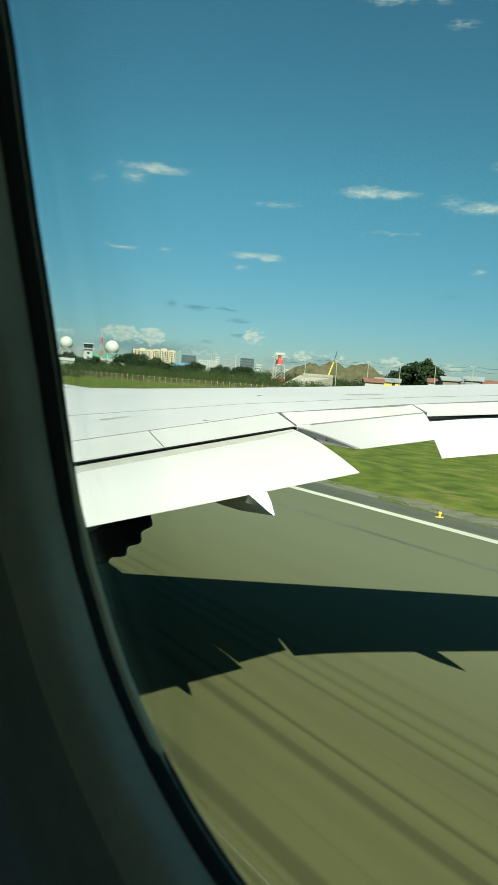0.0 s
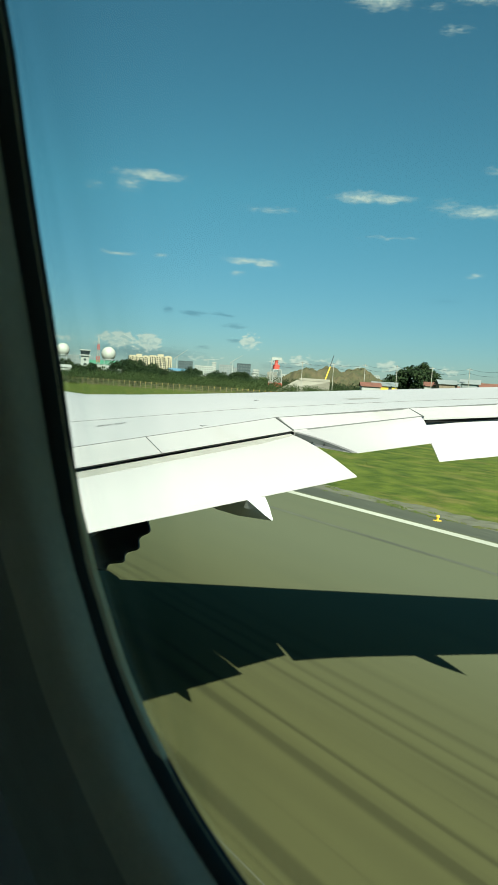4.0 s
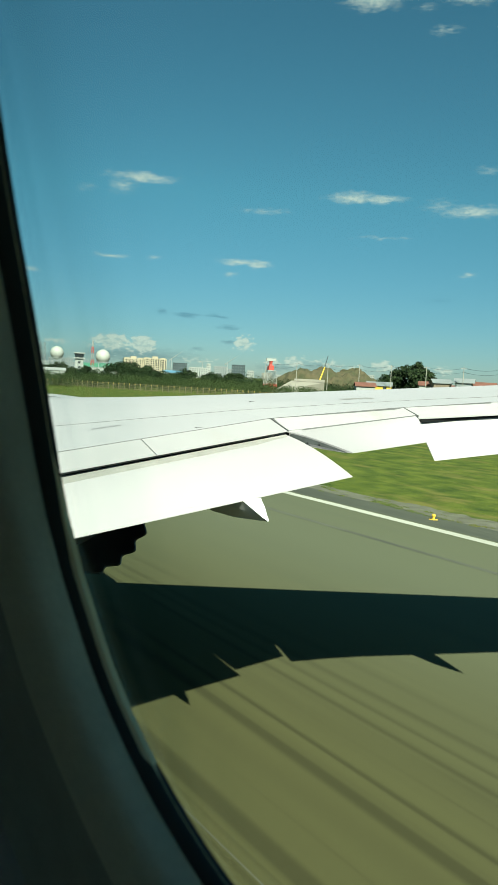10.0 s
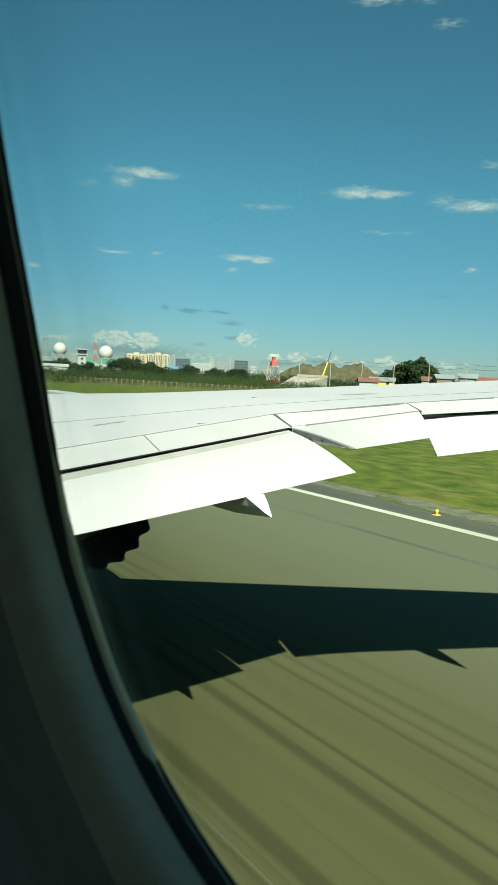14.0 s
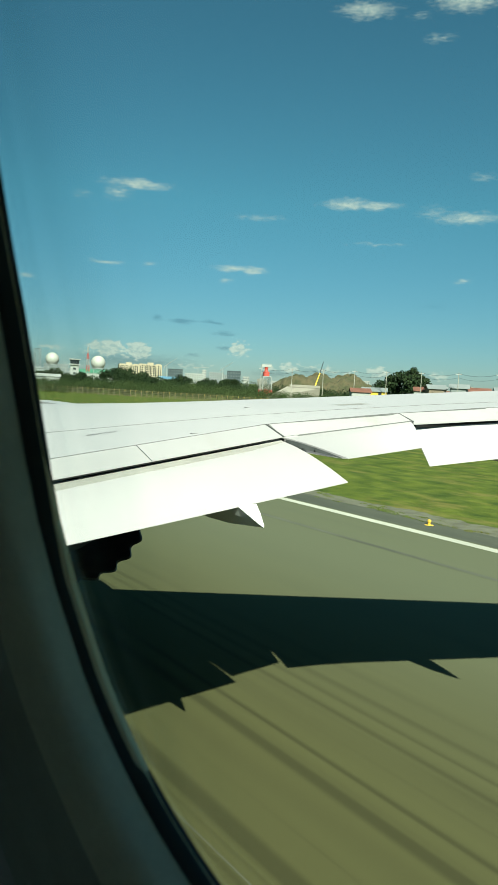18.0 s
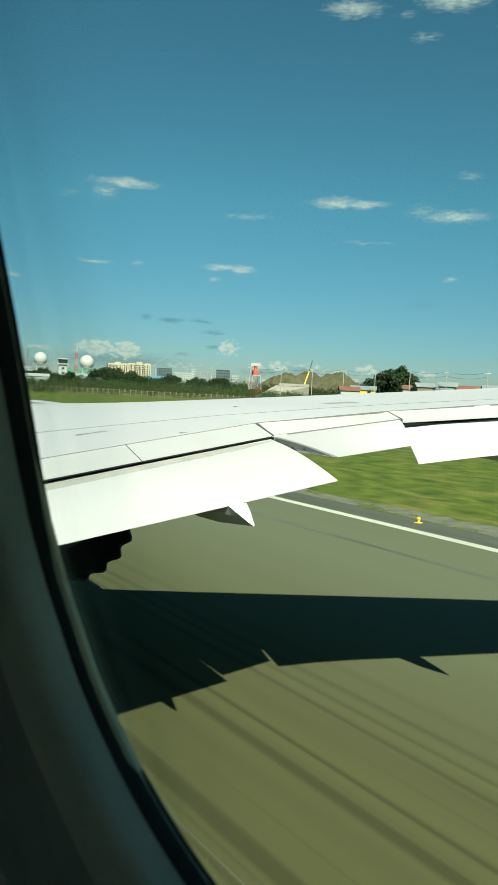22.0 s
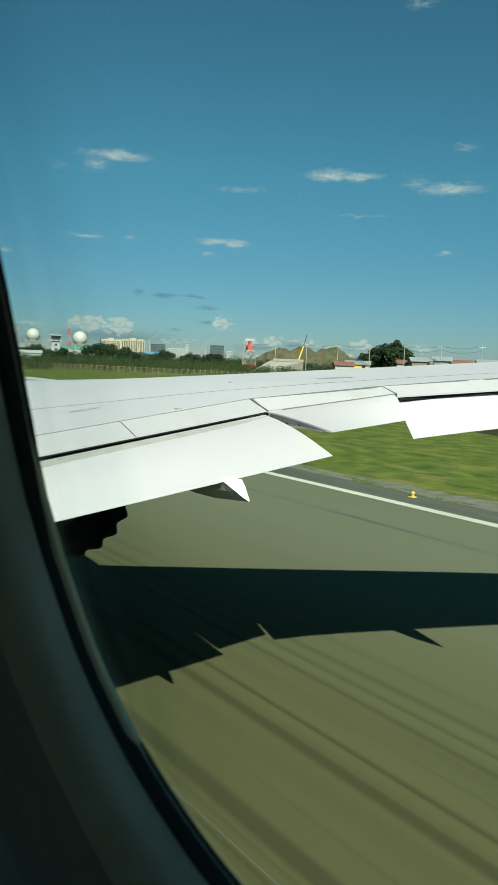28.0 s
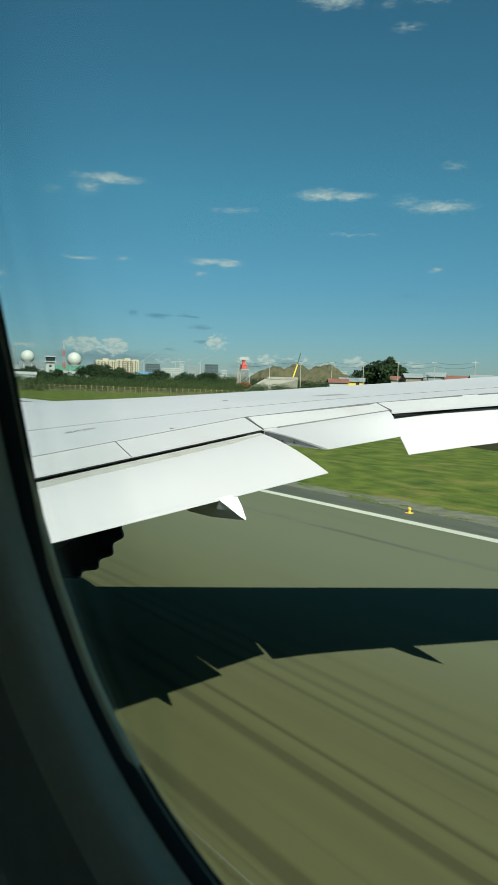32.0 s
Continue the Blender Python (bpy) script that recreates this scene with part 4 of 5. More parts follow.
# ---- fence ----
def fence(label, points, gap, tall):
    f = thing("perimeter_fence", label, "fence")
    post = mesh_of("post", block(blk(-0.09, 0.09, -0.09, 0.09, 0, tall), -0.05, 0.05, -0.05, 0.05, tall, tall + 0.25), FENCE_POST)
    cap = mesh_of("cap", blk(-0.12, 0.12, -0.12, 0.12, tall - 0.4, tall + 0.05, bevel=0.03), FENCE_CAP)
    rail = bmesh.new()
    for (ax, ay), (bx, by) in zip(points, points[1:]):
        run = math.hypot(bx - ax, by - ay)
        n = int(run / gap)
        for i in range(n):
            x, y = ax + (bx - ax) * i / n, ay + (by - ay) * i / n
            p = part("post", post, FENCE_POST, f)
            p.matrix_basis = pose(x, y, 0, 0, 0, math.degrees(math.atan2(by - ay, bx - ax)))
            c = part("cap", cap, FENCE_CAP, p)
        for z in (0.35, 0.9, 1.45, tall - 0.1):
            tube(rail, (ax, ay, z), (bx, by, z), 0.035, n=4)
        for i in range(n * 3):
            x, y = ax + (bx - ax) * i / n / 3, ay + (by - ay) * i / n / 3
            tube(rail, (x, y, 0.1), (x, y, tall - 0.05), 0.018, n=3)
    part("wire_panel", rail, BRICKWORK, f, "grey wire fence panels")
    return f


fence("perimeter fence of concrete posts with yellow caps", [at(12, 300), at(21, 240), at(35, 205), at(48, 178), at(62, 165)], 1.9, 2.0)


# ---- trees and scrub ----
def tree(az, far, tall, wide, seed, label, mat=None, clumps=34, count=70, trunk=0.3):
    mat = mat or LEAF_DARK
    x, y = at(az, far)
    t = thing("tree", label, "tree", (x, y, 0))
    rng = np.random.default_rng(seed)
    bm = tube(bmesh.new(), (0, 0, 0), (0.1, 0, tall * 0.5), trunk * tall / 12, trunk * 0.5 * tall / 12, 8)
    cs, rs = [], []
    for i in range(clumps):
        a, q = rng.uniform(0, math.tau), math.sqrt(rng.uniform(0, 1))
        h = tall * (0.34 + 0.56 * rng.uniform(0, 1) * math.sqrt(max(0.05, 1 - q * q * 0.85)))
        c = (wide / 2 * q * math.cos(a), wide / 2 * q * math.sin(a), h)
        cs.append(c)
        rs.append(rng.uniform(0.08, 0.17) * wide)
        if i % 4 == 0:
            tube(bm, (0.05, 0, tall * 0.25), (c[0] * 0.85, c[1] * 0.85, c[2] * 0.95), trunk * 0.3 * tall / 12, 0.03, 5)
    part("trunk", bm, BARK, t)
    leaves("crown", cs, rs, count, 0.028 * wide + 0.12, mat, t, seed=seed)
    return t


def scrub(name, label, count, az, far, tall, seed, mat, sprays=180):
    """A belt of bushes joined into one mesh."""
    rng = np.random.default_rng(seed)
    a, d = rng.uniform(*az, count), rng.uniform(*far, count)
    cs, rs = [], []
    for aa, dd in zip(a, d):
        x, y = at(aa, dd)
        h = tall * rng.uniform(0.6, 1.1) * (0.75 + 0.5 * noise.noise((x * 0.012, y * 0.012, seed)))
        cs.append((x, y, h * 0.52))
        rs.append(h * 0.56)
    ob = leaves(name, cs, rs, sprays, np.repeat(np.array(rs), sprays) * 0.085, mat, squash=0.95, seed=seed)
    return tagged(ob, label, "bushes", kind="stuff")


scrub("near_scrub", "dense green scrub behind the perimeter fence", 900, (10, 50), (225, 330), 4.2, 11, LEAF)
scrub("middle_scrub", "dark green thicket beyond the fence", 1100, (10, 64), (330, 520), 6.2, 12, LEAF_DARK)
scrub("mound_thicket", "dark green thicket in front of the earth mound", 160, (37, 53), (335, 372), 6.0, 17, LEAF_DARK)
scrub("far_woods", "distant dark tree line on the horizon", 900, (8, 66), (560, 1000), 9.0, 13, LEAF_DARK, 40)

tree(50.3, 300, 16, 17, 21, "large spreading dark green tree", clumps=60, count=90)
tree(48.6, 305, 12, 12, 22, "dark green tree beside the large tree", clumps=40)
tree(43.6, 420, 13, 12, 23, "round dark tree standing out of the tree line")
tree(27.6, 480, 13, 15, 24, "broad dark tree beside the radar domes", clumps=46)
tree(22.2, 470, 10, 11, 25, "dark bushy tree near the sheds")
tree(55.2, 330, 11, 9, 26, "slim dark tree near the houses")
for k, (az, far, tall, wide) in enumerate(((19.4, 455, 8.5, 12), (21.2, 440, 7.5, 14), (23.0, 450, 6.5, 12), (24.3, 430, 7.5, 13), (26.6, 445, 11, 15), (28.9, 440, 10, 16), (30.3, 430, 7, 14),
                                           (32.0, 470, 9, 15), (34.2, 460, 8, 13), (36.0, 480, 9.5, 14), (40.4, 500, 10, 13), (42.0, 480, 9, 15), (45.3, 460, 10, 12))):
    tree(az, far, tall, wide, 60 + k, "broad dark green tree of the airfield's tree line", clumps=38, count=60)


# ---- buildings ----
def building(name, label, az, far, wide, deep, tall, storeys, bays, wall, window, turn=0.0, roof=None, parapet=0.8, group="", gap=(0.55, 0.5), category="building"):
    x, y = at(az, far)
    b = thing(name, label, category, (x, y, 0), -az + turn, group)
    part("wall", blk(-wide / 2, wide / 2, 0, deep, 0, tall), wall, b)
    r = bmesh.new()
    block(r, -wide / 2 - 0.3, wide / 2 + 0.3, -0.3, deep + 0.3, tall, tall + 0.35)
    block(r, -wide / 2, -wide / 2 + 0.3, 0, deep, tall + 0.35, tall + 0.35 + parapet)
    block(r, wide / 2 - 0.3, wide / 2, 0, deep, tall + 0.35, tall + 0.35 + parapet)
    block(r, -wide / 2 + 0.3, wide / 2 - 0.3, 0, 0.3, tall + 0.35, tall + 0.35 + parapet)
    part("roof", r, roof or wall, b)
    if storeys and bays:
        w, h = wide / bays, tall / storeys
        me = mesh_of("window", block(blk(-w * gap[0] / 2, w * gap[0] / 2, -0.12, 0.1, 0, h * gap[1]), -w * gap[0] / 2 - 0.12, w * gap[0] / 2 + 0.12, -0.3, 0, -0.16, -0.02), window)
        for i in range(storeys):
            for j in range(bays):
                o = part("window", me, window, b)
                o.location = (-wide / 2 + (j + 0.5) * w, 0, i * h + h * 0.3)
    return b


# cream hotel in two blocks, with proud bays between the balcony strips
for az, wide, tall in ((27.9, 31, 25), (29.6, 37, 26.5)):
    h = building("hotel_block", "cream many-storey hotel block with rows of dark windows", az, 1150, wide, 18, tall, 9, 10, CREAM, GLASS, group="hotel blocks", turn=6, gap=(0.7, 0.6))
    for x0, x1, z1 in ((-wide * 0.46, -wide * 0.2, 2.2), (-4, 5, 4.5), (wide * 0.27, wide * 0.45, 2.6)):
        part("roof_house", blk(x0, x1, 3, 12, tall + 0.35, tall + z1), CREAM, h)
    for k in range(5):
        xx = -wide / 2 + 0.6 + k * (wide - 4.0) / 4
        part("bay", blk(xx, xx + 2.8, -2.2, 0, 0, tall + (1.6 if k % 2 else 0.9), bevel=0.05), CREAM, h)
        part("bay_window", blk(xx + 0.9, xx + 1.9, -2.3, -2.1, 2, tall - 1.2), GLASS, h, "dark strip of bay windows")


def tower_crane(az, far, tall, reach, lift, label):
    x, y = at(az, far)
    c = thing("tower_crane", label, "crane", (x, y, 0), -az, group="far tower cranes")
    part("mast", tube(bmesh.new(), (0, 0, 0), (0, 0, tall), 0.7, 0.6, 4), STEEL, c)
    part("jib", tube(bmesh.new(), (-reach * 0.25, 0, tall - lift * 0.25), (reach, 0, tall + lift), 0.6, 0.3, 4), STEEL, c)
    part("counterweight", blk(-reach * 0.27, -reach * 0.19, -1, 1, tall - lift * 0.25 - 2.2, tall - lift * 0.25), CONCRETE, c)


tower_crane(30.9, 1500, 36, 22, 16, "thin pale tower crane far off with a raised jib")
tower_crane(35.4, 1500, 34, 20, 14, "thin pale tower crane over the far blocks")
tower_crane(33.4, 1600, 36, 24, 1, "thin grey tower crane with a level jib")
building("office_block", "dark glass office block behind the trees", 31.6, 1300, 26, 18, 24, 5, 6, SLATE, FAR_GLASS)
building("office_block", "dark glass block with a white side wing", 36.3, 1000, 19, 16, 21, 5, 5, SLATE, FAR_GLASS)
building("white_block", "white low block beside the dark glass block", 37.3, 1010, 9, 14, 14, 4, 3, WHITE, FAR_GLASS)
building("grey_block", "grey office block on the skyline", 22.3, 1300, 42, 20, 22, 4, 10, GREY, FAR_GLASS)
building("grey_block", "grey stepped block on the skyline", 34.9, 1500, 30, 16, 24, 6, 8, GREY, FAR_GLASS)
building("white_block", "white apartment block far off", 33.1, 1250, 32, 14, 17, 5, 8, WHITE, FAR_GLASS)
building("white_block", "white hall with a flat roof", 39.9, 1600, 30, 14, 13, 3, 8, WHITE, FAR_GLASS)
building("white_block", "pale apartment blocks far off on the skyline", 46.6, 1900, 40, 14, 26, 7, 9, WHITE, FAR_GLASS)
building("grey_block", "small grey block far off", 49.0, 1700, 14, 12, 20, 5, 4, GREY, FAR_GLASS)
building("white_block", "white terminal shed far off", 52.4, 1500, 45, 20, 17, 2, 9, WHITE, FAR_GLASS)
for i, (az, far, wide, tall) in enumerate(((20.2, 1700, 20, 30), (23.6, 1800, 26, 20), (26.0, 1750, 18, 18), (33.9, 2100, 12, 38), (35.7, 2200, 40, 26), (38.6, 2000, 28, 18), (41.5, 2300, 36, 24), (44.5, 2400, 16, 30), (54.5, 2200, 50, 26))):
    building("far_block", "hazy pale block far off on the skyline", az, far, wide, 15, tall, 5, max(3, int(wide / 5)), (WHITE, GREY, PALE)[i % 3], FAR_GLASS, group="far skyline blocks")


def gabled(name, label, az, far, wide, deep, wall_tall, roof_tall, wall, roof, turn=0.0, windows=3, group=""):
    x, y = at(az, far)
    b = thing(name, label, "house", (x, y, 0), -az + turn, group)
    part("wall", blk(-wide / 2, wide / 2, 0, deep, 0, wall_tall), wall, b)
    o = 0.5
    part("roof", loft([[(s * (wide / 2 + o), -o, wall_tall), (s * (wide / 2 + o), deep / 2, wall_tall + roof_tall), (s * (wide / 2 + o), deep + o, wall_tall), (s * (wide / 2 + o), deep + o, wall_tall + 0.15), (s * (wide / 2 + o), deep / 2, wall_tall + roof_tall + 0.2), (s * (wide / 2 + o), -o, wall_tall + 0.15)] for s in (-1, 1)], closed=True), roof, b)
    part("gable", loft([[(s * wide / 2, 0, wall_tall), (s * wide / 2, deep / 2, wall_tall + roof_tall - 0.1), (s * wide / 2, deep, wall_tall)] for s in (-1, 1)], closed=True), wall, b)
    me = mesh_of("window", blk(-0.6, 0.6, -0.1, 0.05, 0, 1.2), GLASS)
    for j in range(windows):
        for z in ((1.0, 3.8) if wall_tall > 5 else (1.0,)):
            w = part("window", me, GLASS, b)
            w.location = (-wide / 2 + (j + 0.5) * wide / windows, 0, z)
    return b


for az, far, wide in ((24.6, 760, 26), (26.2, 740, 30)):
    gabled("villa", "low building with a green pitched roof among trees", az, far, wide, 14, 8, 4, WHITE, GREEN, windows=6, group="green-roofed villas")
gabled("shed", "low shed with a bright blue roof", 31.2, 620, 20, 10, 6, 2, WHITE, BLUE)
gabled("shed", "long low shed with a pale roof by the fence", 20.6, 420, 30, 8, 4, 1.5, WHITE, WHITE)
building("cargo_hall", "grey cargo hall with a yellow container box", 19.2, 520, 40, 20, 9, 1, 6, GREY, GLASS)

# village houses
HOUSES = [(51.6, 262, 8, 7, 7.5, WHITE, RUST), (52.5, 255, 6, 8, 8.5, BRICKWORK, GREY), (53.3, 258, 7, 6, 6.5, ORANGE, RUST), (54.1, 250, 6, 6, 9.0, GREY, GREY),
          (54.8, 256, 8, 7, 7.0, LIME, RUST), (55.7, 248, 7, 7, 8.0, WHITE, RUST), (47.6, 268, 9, 7, 6.5, YELLOW, GREY), (46.6, 266, 7, 6, 6.0, WHITE, RUST), (56.6, 255, 9, 8, 7.5, RED, RUST), (57.6, 252, 7, 7, 8.5, PALE, GREY)]
for az, far, wide, deep, tall, wall, roof in HOUSES:
    gabled("village_house", "small painted village house with a low metal roof", az, far, wide, deep, tall - 1.4, 1.4, wall, roof, turn=(az * 37) % 24 - 12, windows=2, group="village houses")


def radome(az, far, across, tall, label):
    x, y = at(az, far)
    r = thing("radar_dome", label, "radar dome", (x, y, 0), -az, "radar domes")
    n, m = 28, 16
    rows = [[(across / 2 * math.sin(math.pi * (0.02 + 0.85 * i / m)) * math.cos(math.tau * j / n), across / 2 * math.sin(math.pi * (0.02 + 0.85 * i / m)) * math.sin(math.tau * j / n), tall - across / 2 + across / 2 * math.cos(math.pi * (0.02 + 0.85 * i / m))) for j in range(n)] for i in range(m + 1)]
    part("dome", loft(rows, closed=True), RADOME, r, "white spherical dome")
    deck = tall - across * 0.93
    part("deck", lathe([(deck, 0.1), (deck, across * 0.42), (deck + 0.5, across * 0.42), (deck + 0.5, across * 0.2)], (0, 0, 0), 20, "z"), STEEL, r)
    w = across * 0.28
    for sx in (-w, w):
        for sy in (-w, w):
            part("leg", tube(bmesh.new(), (sx, sy, 0), (sx, sy, deck), 0.22, n=6), STEEL, r)
    bm = bmesh.new()
    steps = max(2, int(deck / 3))
    for i in range(steps):
        z0, z1 = deck * i / steps, deck * (i + 1) / steps
        for (ax, ay), (bx, by) in (((-w, -w), (w, -w)), ((w, -w), (w, w)), ((w, w), (-w, w)), ((-w, w), (-w, -w))):
            tube(bm, (ax, ay, z0), (bx, by, z1), 0.1, n=4)
            tube(bm, (bx, by, z0), (ax, ay, z1), 0.1, n=4)
    part("bracing", bm, STEEL, r)
    return r


radome(22.0, 480, 8.6, 19.5, "white spherical radar dome on a steel tower")
radome(25.5, 460, 9.0, 18.5, "white spherical radar dome on a braced platform")

# control tower
x, y = at(23.7, 470)
tower = thing("control_tower", "white control tower with a glazed cab", "control tower", (x, y, 0), -23.7)
part("shaft", blk(-2.6, 2.6, -2.6, 2.6, 0, 12, bevel=0.15), WHITE, tower)
part("gallery", blk(-3.6, 3.6, -3.6, 3.6, 12, 12.7), WHITE, tower)
part("cab", loft([[(-w, -w, z), (w, -w, z), (w, w, z), (-w, w, z)] for w, z in ((2.5, 12.7), (3.1, 15.2))], closed=True), GLASS, tower, "dark glazed cab")
part("roof", blk(-3.6, 3.6, -3.6, 3.6, 15.2, 15.9, bevel=0.1), WHITE, tower)
for z in (3, 6, 9):
    part("window", blk(-0.8, 0.8, -2.75, -2.5, z, z + 1.3), GLASS, tower)


def lattice(az, far, tall, base, top, name, label, mats, levels, rod=0.09, category="mast"):
    """A four-legged braced mast, painted in bands."""
    x, y = at(az, far)
    t = thing(name, label, category, (x, y, 0), -az + 20)
    for k in range(levels):
        z0, z1 = tall * k / levels, tall * (k + 1) / levels
        w0, w1 = base + (top - base) * k / levels, base + (top - base) * (k + 1) / levels
        bm = bmesh.new()
        c = ((-1, -1), (1, -1), (1, 1), (-1, 1))
        for i in range(4):
            (ax, ay), (bx, by) = c[i], c[(i + 1) % 4]
            tube(bm, (ax * w0, ay * w0, z0), (ax * w1, ay * w1, z1), rod, n=4)
            tube(bm, (ax * w0, ay * w0, z0), (bx * w1, by * w1, z1), rod * 0.55, n=4)
            tube(bm, (bx * w0, by * w0, z0), (ax * w1, ay * w1, z1), rod * 0.55, n=4)
            tube(bm, (ax * w1, ay * w1, z1), (bx * w1, by * w1, z1), rod * 0.55, n=4)
        part("mast_section", bm, mats[k % len(mats)], t)
    return t


radar = lattice(38.9, 330, 9.5, 2.6, 1.9, "radar_tower", "red and white lattice tower with a red radar cabin", [RED, WHITE, WHITE], 3, rod=0.16, category="radar tower")
part("cabin", blk(-1.25, 1.25, -1.25, 1.25, 9.6, 11.6, bevel=0.1), RED, radar, "red equipment cabin")
part("platform", blk(-2.0, 2.0, -2.0, 2.0, 9.3, 9.6), STEEL, radar)
part("pedestal", lathe([(11.6, 0.9), (12.8, 0.7), (13.8, 0.9), (13.8, 0)], (0, 0, 0), 12, "z"), RED, radar)
part("antenna", loft([[(xx, -0.5 - 0.5 * (1 - (xx / 2.4) ** 2), z) for xx in (-2.4, -1.2, 0, 1.2, 2.4)] + [(xx, 0.2, z) for xx in (2.4, 1.2, 0, -1.2, -2.4)] for z in (13.8, 15.0)], closed=True), WHITE, radar, "white curved radar antenna")
lattice(24.7, 465, 24, 1.2, 0.3, "radio_mast", "thin red and white lattice radio mast", [RED, WHITE], 6)
for az in (18.6, 20.9):
    lattice(az, 620, 26, 2.2, 2.2, "steel_frame_tower", "grey square steel frame tower", [GREY], 5, rod=0.2, category="tower")

# earth mound, embankment and crane
x, y = at(43.6, 420)
rows = []
for j in range(41):
    v = -1 + 2 * j / 40
    row = []
    for i in range(121):
        u = -1 + 2 * i / 120
        h = 12.5 * max(0, min(1, 1.5 * (1 - abs(u) ** 1.3))) * max(0, min(1, 1.35 * (1 - abs(v) ** 1.1)))
        h = max(-0.2, h * (0.92 + 0.34 * noise.noise((u * 4.3, v * 3, 2))) + (1.5 * noise.noise((u * 14, v * 8, 5)) + 0.7 * noise.noise((u * 31, v * 17, 9))) * min(1, h))
        row.append((u * 42, v * 28, h))
    rows.append(row)
mound = part("earth_mound", loft(rows), EARTH)
mound.matrix_basis = pose(x, y, 0, 0, 0, -43.6)
tagged(mound, "large bare brown earth mound with green tufts", "mound")
scrub("mound_scrub", "green shrubs at the foot of the earth mound", 70, (38, 49), (345, 385), 4.0, 14, LEAF)

x, y = at(41.6, 300)
bank = thing("ramp_embankment", "pale concrete ramp embankment under construction", "embankment", (x, y, 0), -41.6)
part("slope", loft([[(-11 - s, -5 - s, 0.0), (9, -5 - s, 0.0), (9, 6, 0.0), (9, 4, h), (-5, 4, h)] for s, h in ((3.0, 5.2), (2.4, 5.4))], closed=True), PALE, bank)
part("parapet", blk(-4, 9, 3.6, 4.0, 5.2, 6.3), PALE, bank)
x, y = at(42.6, 310)
crane = thing("mobile_crane", "yellow mobile crane with its boom raised", "crane", (x, y, 0), -20)
part("carrier", blk(-1.4, 1.4, -5, 5, 0.7, 1.9, bevel=0.1), YELLOW, crane)
part("cab", blk(-1.3, 0.2, -1.8, 1.2, 1.9, 4.2, bevel=0.15), YELLOW, crane)
part("boom", tube(bmesh.new(), (0.3, -1, 3.0), (4.4, 1.5, 12), 0.34, 0.28, 8), YELLOW, crane, "yellow lower boom")
part("boom_tip", tube(bmesh.new(), (4.4, 1.5, 12), (6.2, 2.6, 17), 0.22, 0.15, 8), SLATE, crane, "dark upper boom")
for yy in (-3.8, -1.3, 1.3, 3.8):
    for xx in (-1.35, 1.0):
        rws = [[(xx + dx, yy + r * math.cos(a), 0.62 + r * math.sin(a)) for a in [math.tau * i / 16 for i in range(16)]] for dx, r in ((0, 0.25), (0, 0.58), (0.35, 0.58), (0.35, 0.25))]
        part("wheel", loft(rws, closed=True), RUBBER, crane)

# poles and wires along the fence road
poles = []
for k, az in enumerate((38.5, 41.0, 43.5, 46.0, 48.5, 51.2, 54.0, 57.0)):
    far = 300 - 9 * k
    x, y = at(az, far)
    p = thing("utility_pole", "grey concrete utility pole with a crossarm and wires", "utility pole", (x, y, 0), -az + 25, "utility poles")
    part("shaft", tube(bmesh.new(), (0, 0, 0), (0, 0, 13), 0.17, 0.11, 8), CONCRETE, p)
    part("crossarm", blk(-1.1, 1.1, -0.07, 0.07, 12.2, 12.4), STEEL, p)
    for xx in (-1.0, 0.0, 1.0):
        part("insulator", tube(bmesh.new(), (xx, 0, 12.4), (xx, 0, 12.65), 0.06, n=6), WHITE, p)
    poles.append((x, y))
for a, b in zip(poles, poles[1:]):
    bm = bmesh.new()
    for dz in (12.6, 11.2):
        pts = [Vector((a[0] + (b[0] - a[0]) * s, a[1] + (b[1] - a[1]) * s, dz - 0.9 * 4 * s * (1 - s))) for s in [i / 8 for i in range(9)]]
        for p, q in zip(pts, pts[1:]):
            tube(bm, p, q, 0.035, n=4)
    tagged(part("overhead_wire", bm, RUBBER), "black overhead wires sagging between poles", "wire", "overhead wires")


# ---- farther along the runway: crossing taxiway, building shell, halls, aerials ----
taxiway = part("taxiway", loft([[(EDGE + 0.45, 1120 + 26 * s + w0, 0.026), (60, 1120 + 24 * s, 0.026), (130, 1150 + 22 * s, 0.026), (220, 1200 + 20 * s, 0.026)] for s, w0 in ((-1, -18), (1, 18))]), SHOULDER)
tagged(taxiway, "closed dark asphalt taxiway with a white painted cross", "taxiway", kind="structure")
for turn in (28, -28):
    part("cross_bar", blk(-11, 11, -0.45, 0.45, 0.0, 0.034), LINE, taxiway, "white painted cross bar").matrix_basis = pose(62, 1122, 0, 0, 0, turn)
service_road = part("service_road", loft([[(150 + 0.06 * y + d, y, 0.02) for d in (0, 6)] for y in range(500, 1700, 40)]), PALE)
tagged(service_road, "pale concrete service road along the fence", "road", kind="structure")


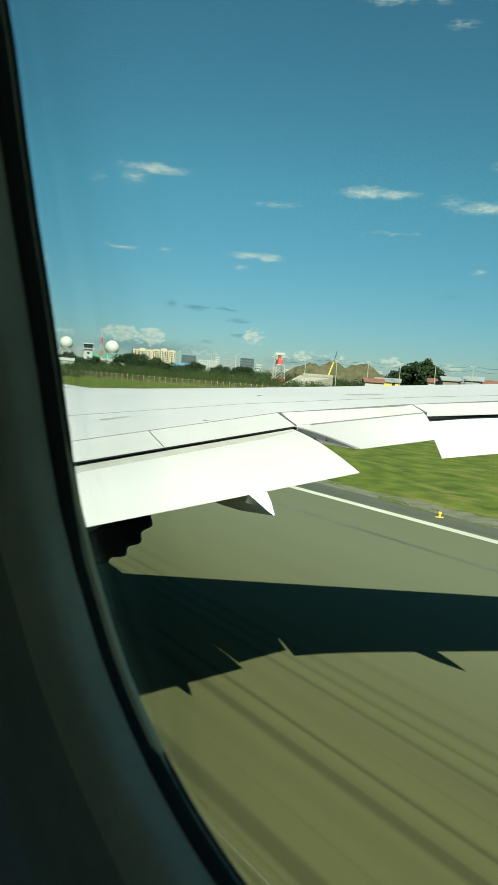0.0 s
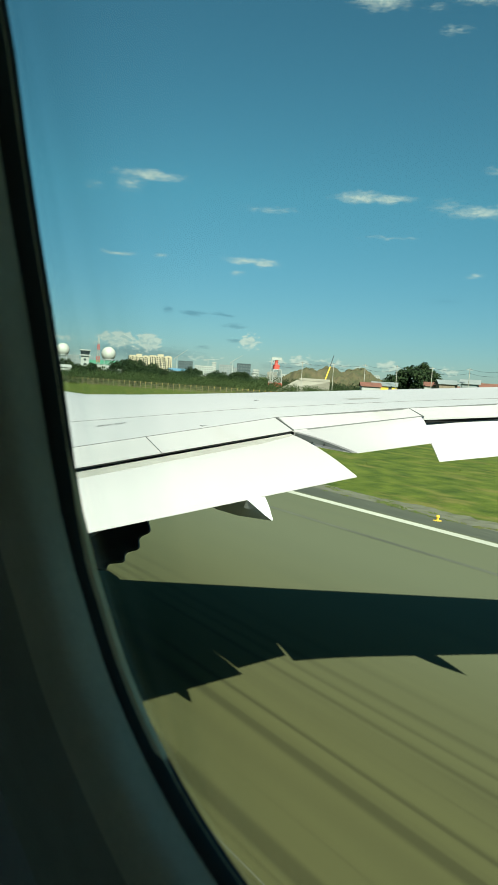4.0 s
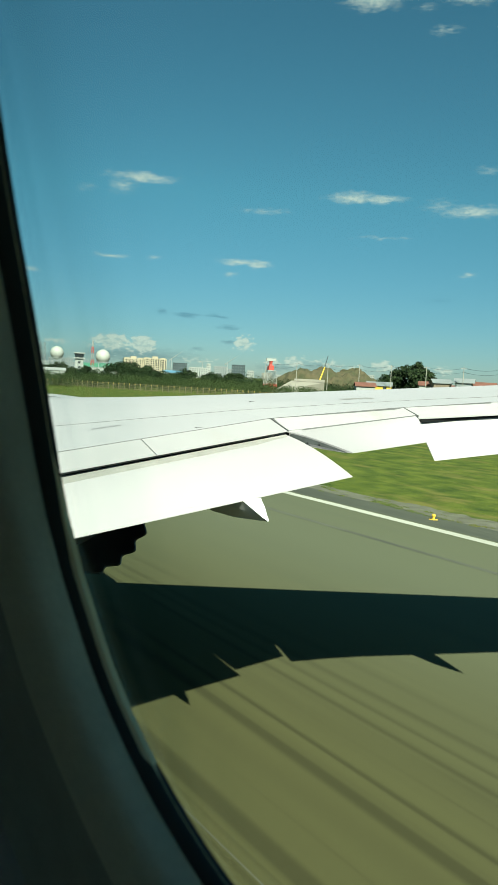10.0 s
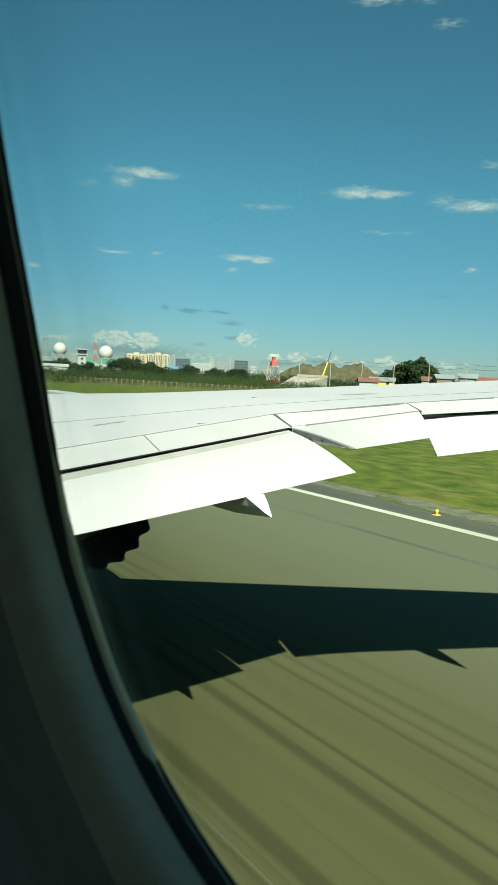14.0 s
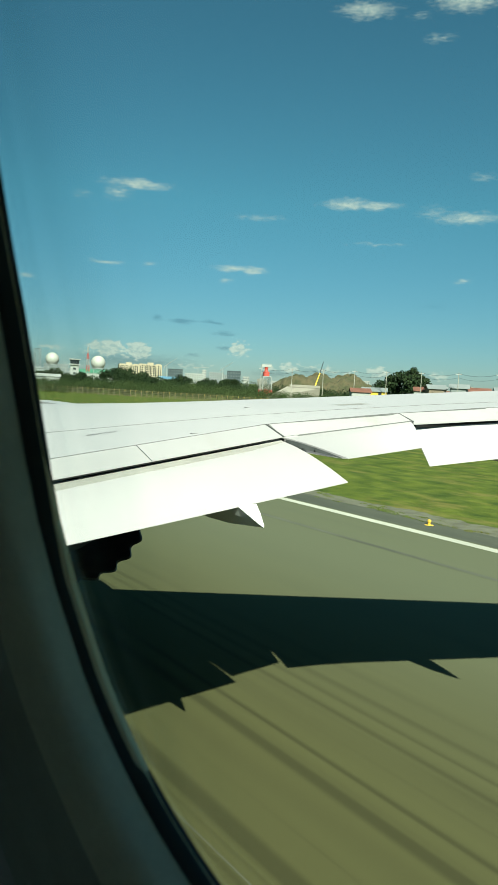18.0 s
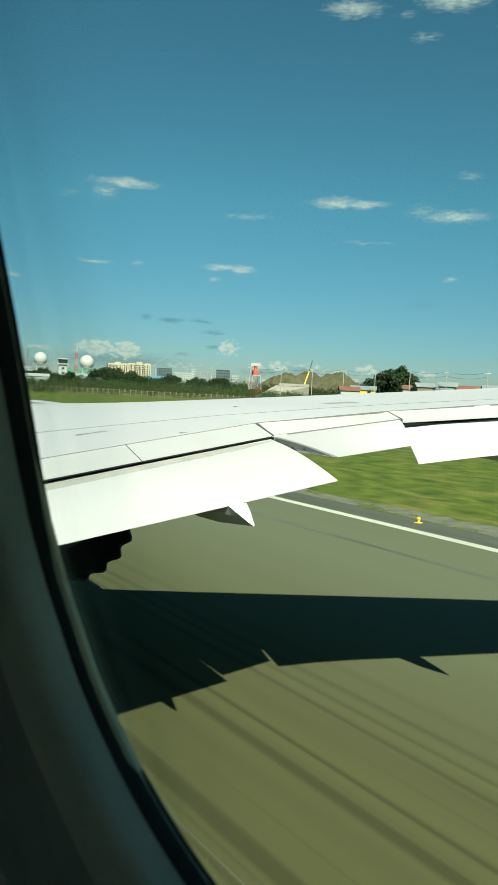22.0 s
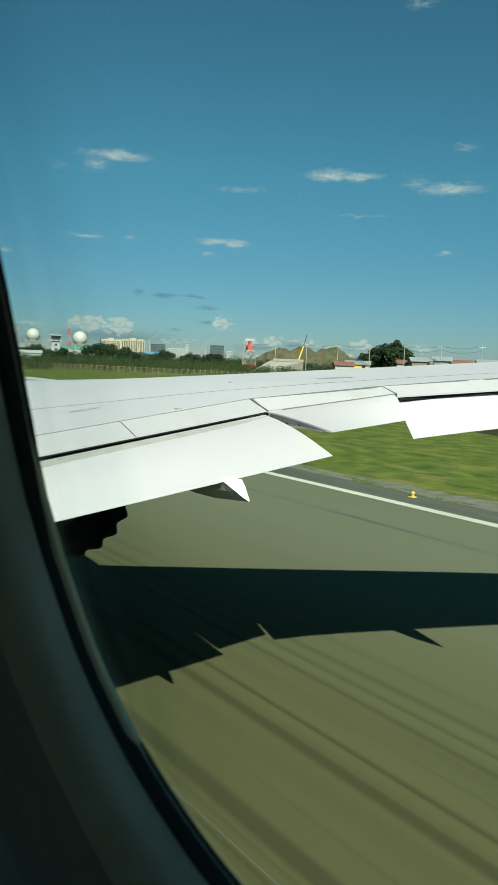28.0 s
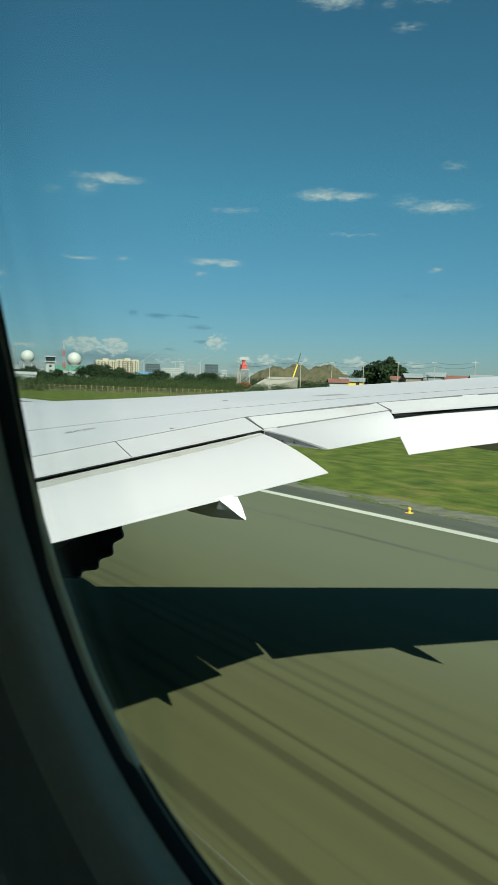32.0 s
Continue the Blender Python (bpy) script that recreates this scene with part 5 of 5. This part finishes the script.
def frame_building(x, y, turn):
    b = thing("unfinished_building", "bare concrete building shell with slanted columns and open floors", "building", (x, y, 0), turn)
    for k, (z, w) in enumerate(((0.0, 84), (5.2, 84), (10.0, 62))):
        part("floor_slab", blk(-w / 2, w / 2, 0, 26, z, z + 0.5), CONCRETE, b)
    part("roof_slab", blk(-44, 30, -1.5, 27, 14.2, 15.0), CONCRETE, b)
    for i in range(13):
        xx = -40 + i * 6.6
        part("column", loft([[(xx + d, yy, z), (xx + d + 0.7, yy, z), (xx + d + 0.7, yy + 0.7, z), (xx + d, yy + 0.7, z)] for d, yy, z in ((0, 0.3, 0.5), (-1.6, 0.3, 5.2))], closed=True), CONCRETE, b)
        if -32 < xx < 24:
            part("column", blk(xx, xx + 0.6, 0.4, 1.0, 5.7, 14.2), CONCRETE, b)
        part("back_wall", blk(xx, xx + 6.4, 24.5, 25, 0.5, 14.0 if -32 < xx < 24 else 5.2), GREY, b)
    part("stair_tower", blk(30, 42, 6, 20, 5.7, 18), CONCRETE, b)
    return b


frame_building(190, 960, -62)


def car(x, y, turn, paint, label):
    v = thing("parked_car", label, "car", (x, y, 0), turn, "parked cars")
    prof = [(-2.1, 0.45), (-2.1, 0.85), (-1.3, 0.98), (-0.7, 1.42), (0.9, 1.45), (1.6, 1.0), (2.1, 0.9), (2.15, 0.45)]
    part("body", loft([[(px, s * 0.85 * (1 if z < 1.1 else 0.82), z) for px, z in prof] for s in (-1, 1)], closed=True), paint, v)
    part("windscreen", loft([[(0.95, s * 0.66, 1.40), (1.55, s * 0.74, 1.02), (1.57, s * 0.74, 1.04), (0.97, s * 0.66, 1.43)] for s in (-1, 1)], closed=True), GLASS, v, "dark windscreen")
    for xx in (-1.3, 1.35):
        for s in (-0.86, 0.66):
            part("wheel", loft([[(xx + r * math.cos(a), s + d, 0.33 + r * math.sin(a)) for a in [math.tau * i / 14 for i in range(14)]] for d, r in ((0, 0.2), (0, 0.32), (0.2, 0.32), (0.2, 0.2))], closed=True), RUBBER, v)
    return v


for k in range(12):
    paint, word = ((RED, "red"), (WHITE, "white"), (GREY, "grey"), (WHITE, "white"), (SLATE, "dark"))[k % 5]
    car(172 + 1.4 * k, 905 - 2.7 * k, 28, paint, f"{word} saloon car parked beside the service road")
gabled("depot_hall", "long hall with a yellow fascia and low roof", 10.9, 1300, 90, 30, 9, 2.5, GREY, YELLOW, turn=-50, windows=10)
building("blue_hall", "white office block with a blue roof edge and window grid", 9.2, 1500, 40, 16, 14, 3, 10, WHITE, BLUE, turn=-45, roof=BLUE)
lattice(5.6, 1210, 12, 0.6, 0.4, "aerial_mast", "white lattice aerial mast standing in the grass", [WHITE], 5)
for k in range(5):
    x, y = 72 + 9 * k, 1235 + 14 * k
    m = thing("marker_pole", "red and white banded marker pole in the grass", "marker", (x, y, 0), group="marker poles")
    for i in range(4):
        part("band", tube(bmesh.new(), (0, 0, i * 0.8), (0, 0, i * 0.8 + 0.8), 0.12, n=8), (RED, WHITE)[i % 2], m)
hut = thing("equipment_hut", "red and white checked equipment hut by the aerial mast", "hut", (124, 1212, 0), 12)
part("wall", blk(-1.5, 1.5, -1.2, 1.2, 0, 2.4), WHITE, hut)
for i in range(3):
    part("red_panel", blk(-1.5 + i, -1.0 + i, -1.24, -1.2, 0.1, 2.3), RED, hut)
part("roof", blk(-1.7, 1.7, -1.4, 1.4, 2.4, 2.6), WHITE, hut)
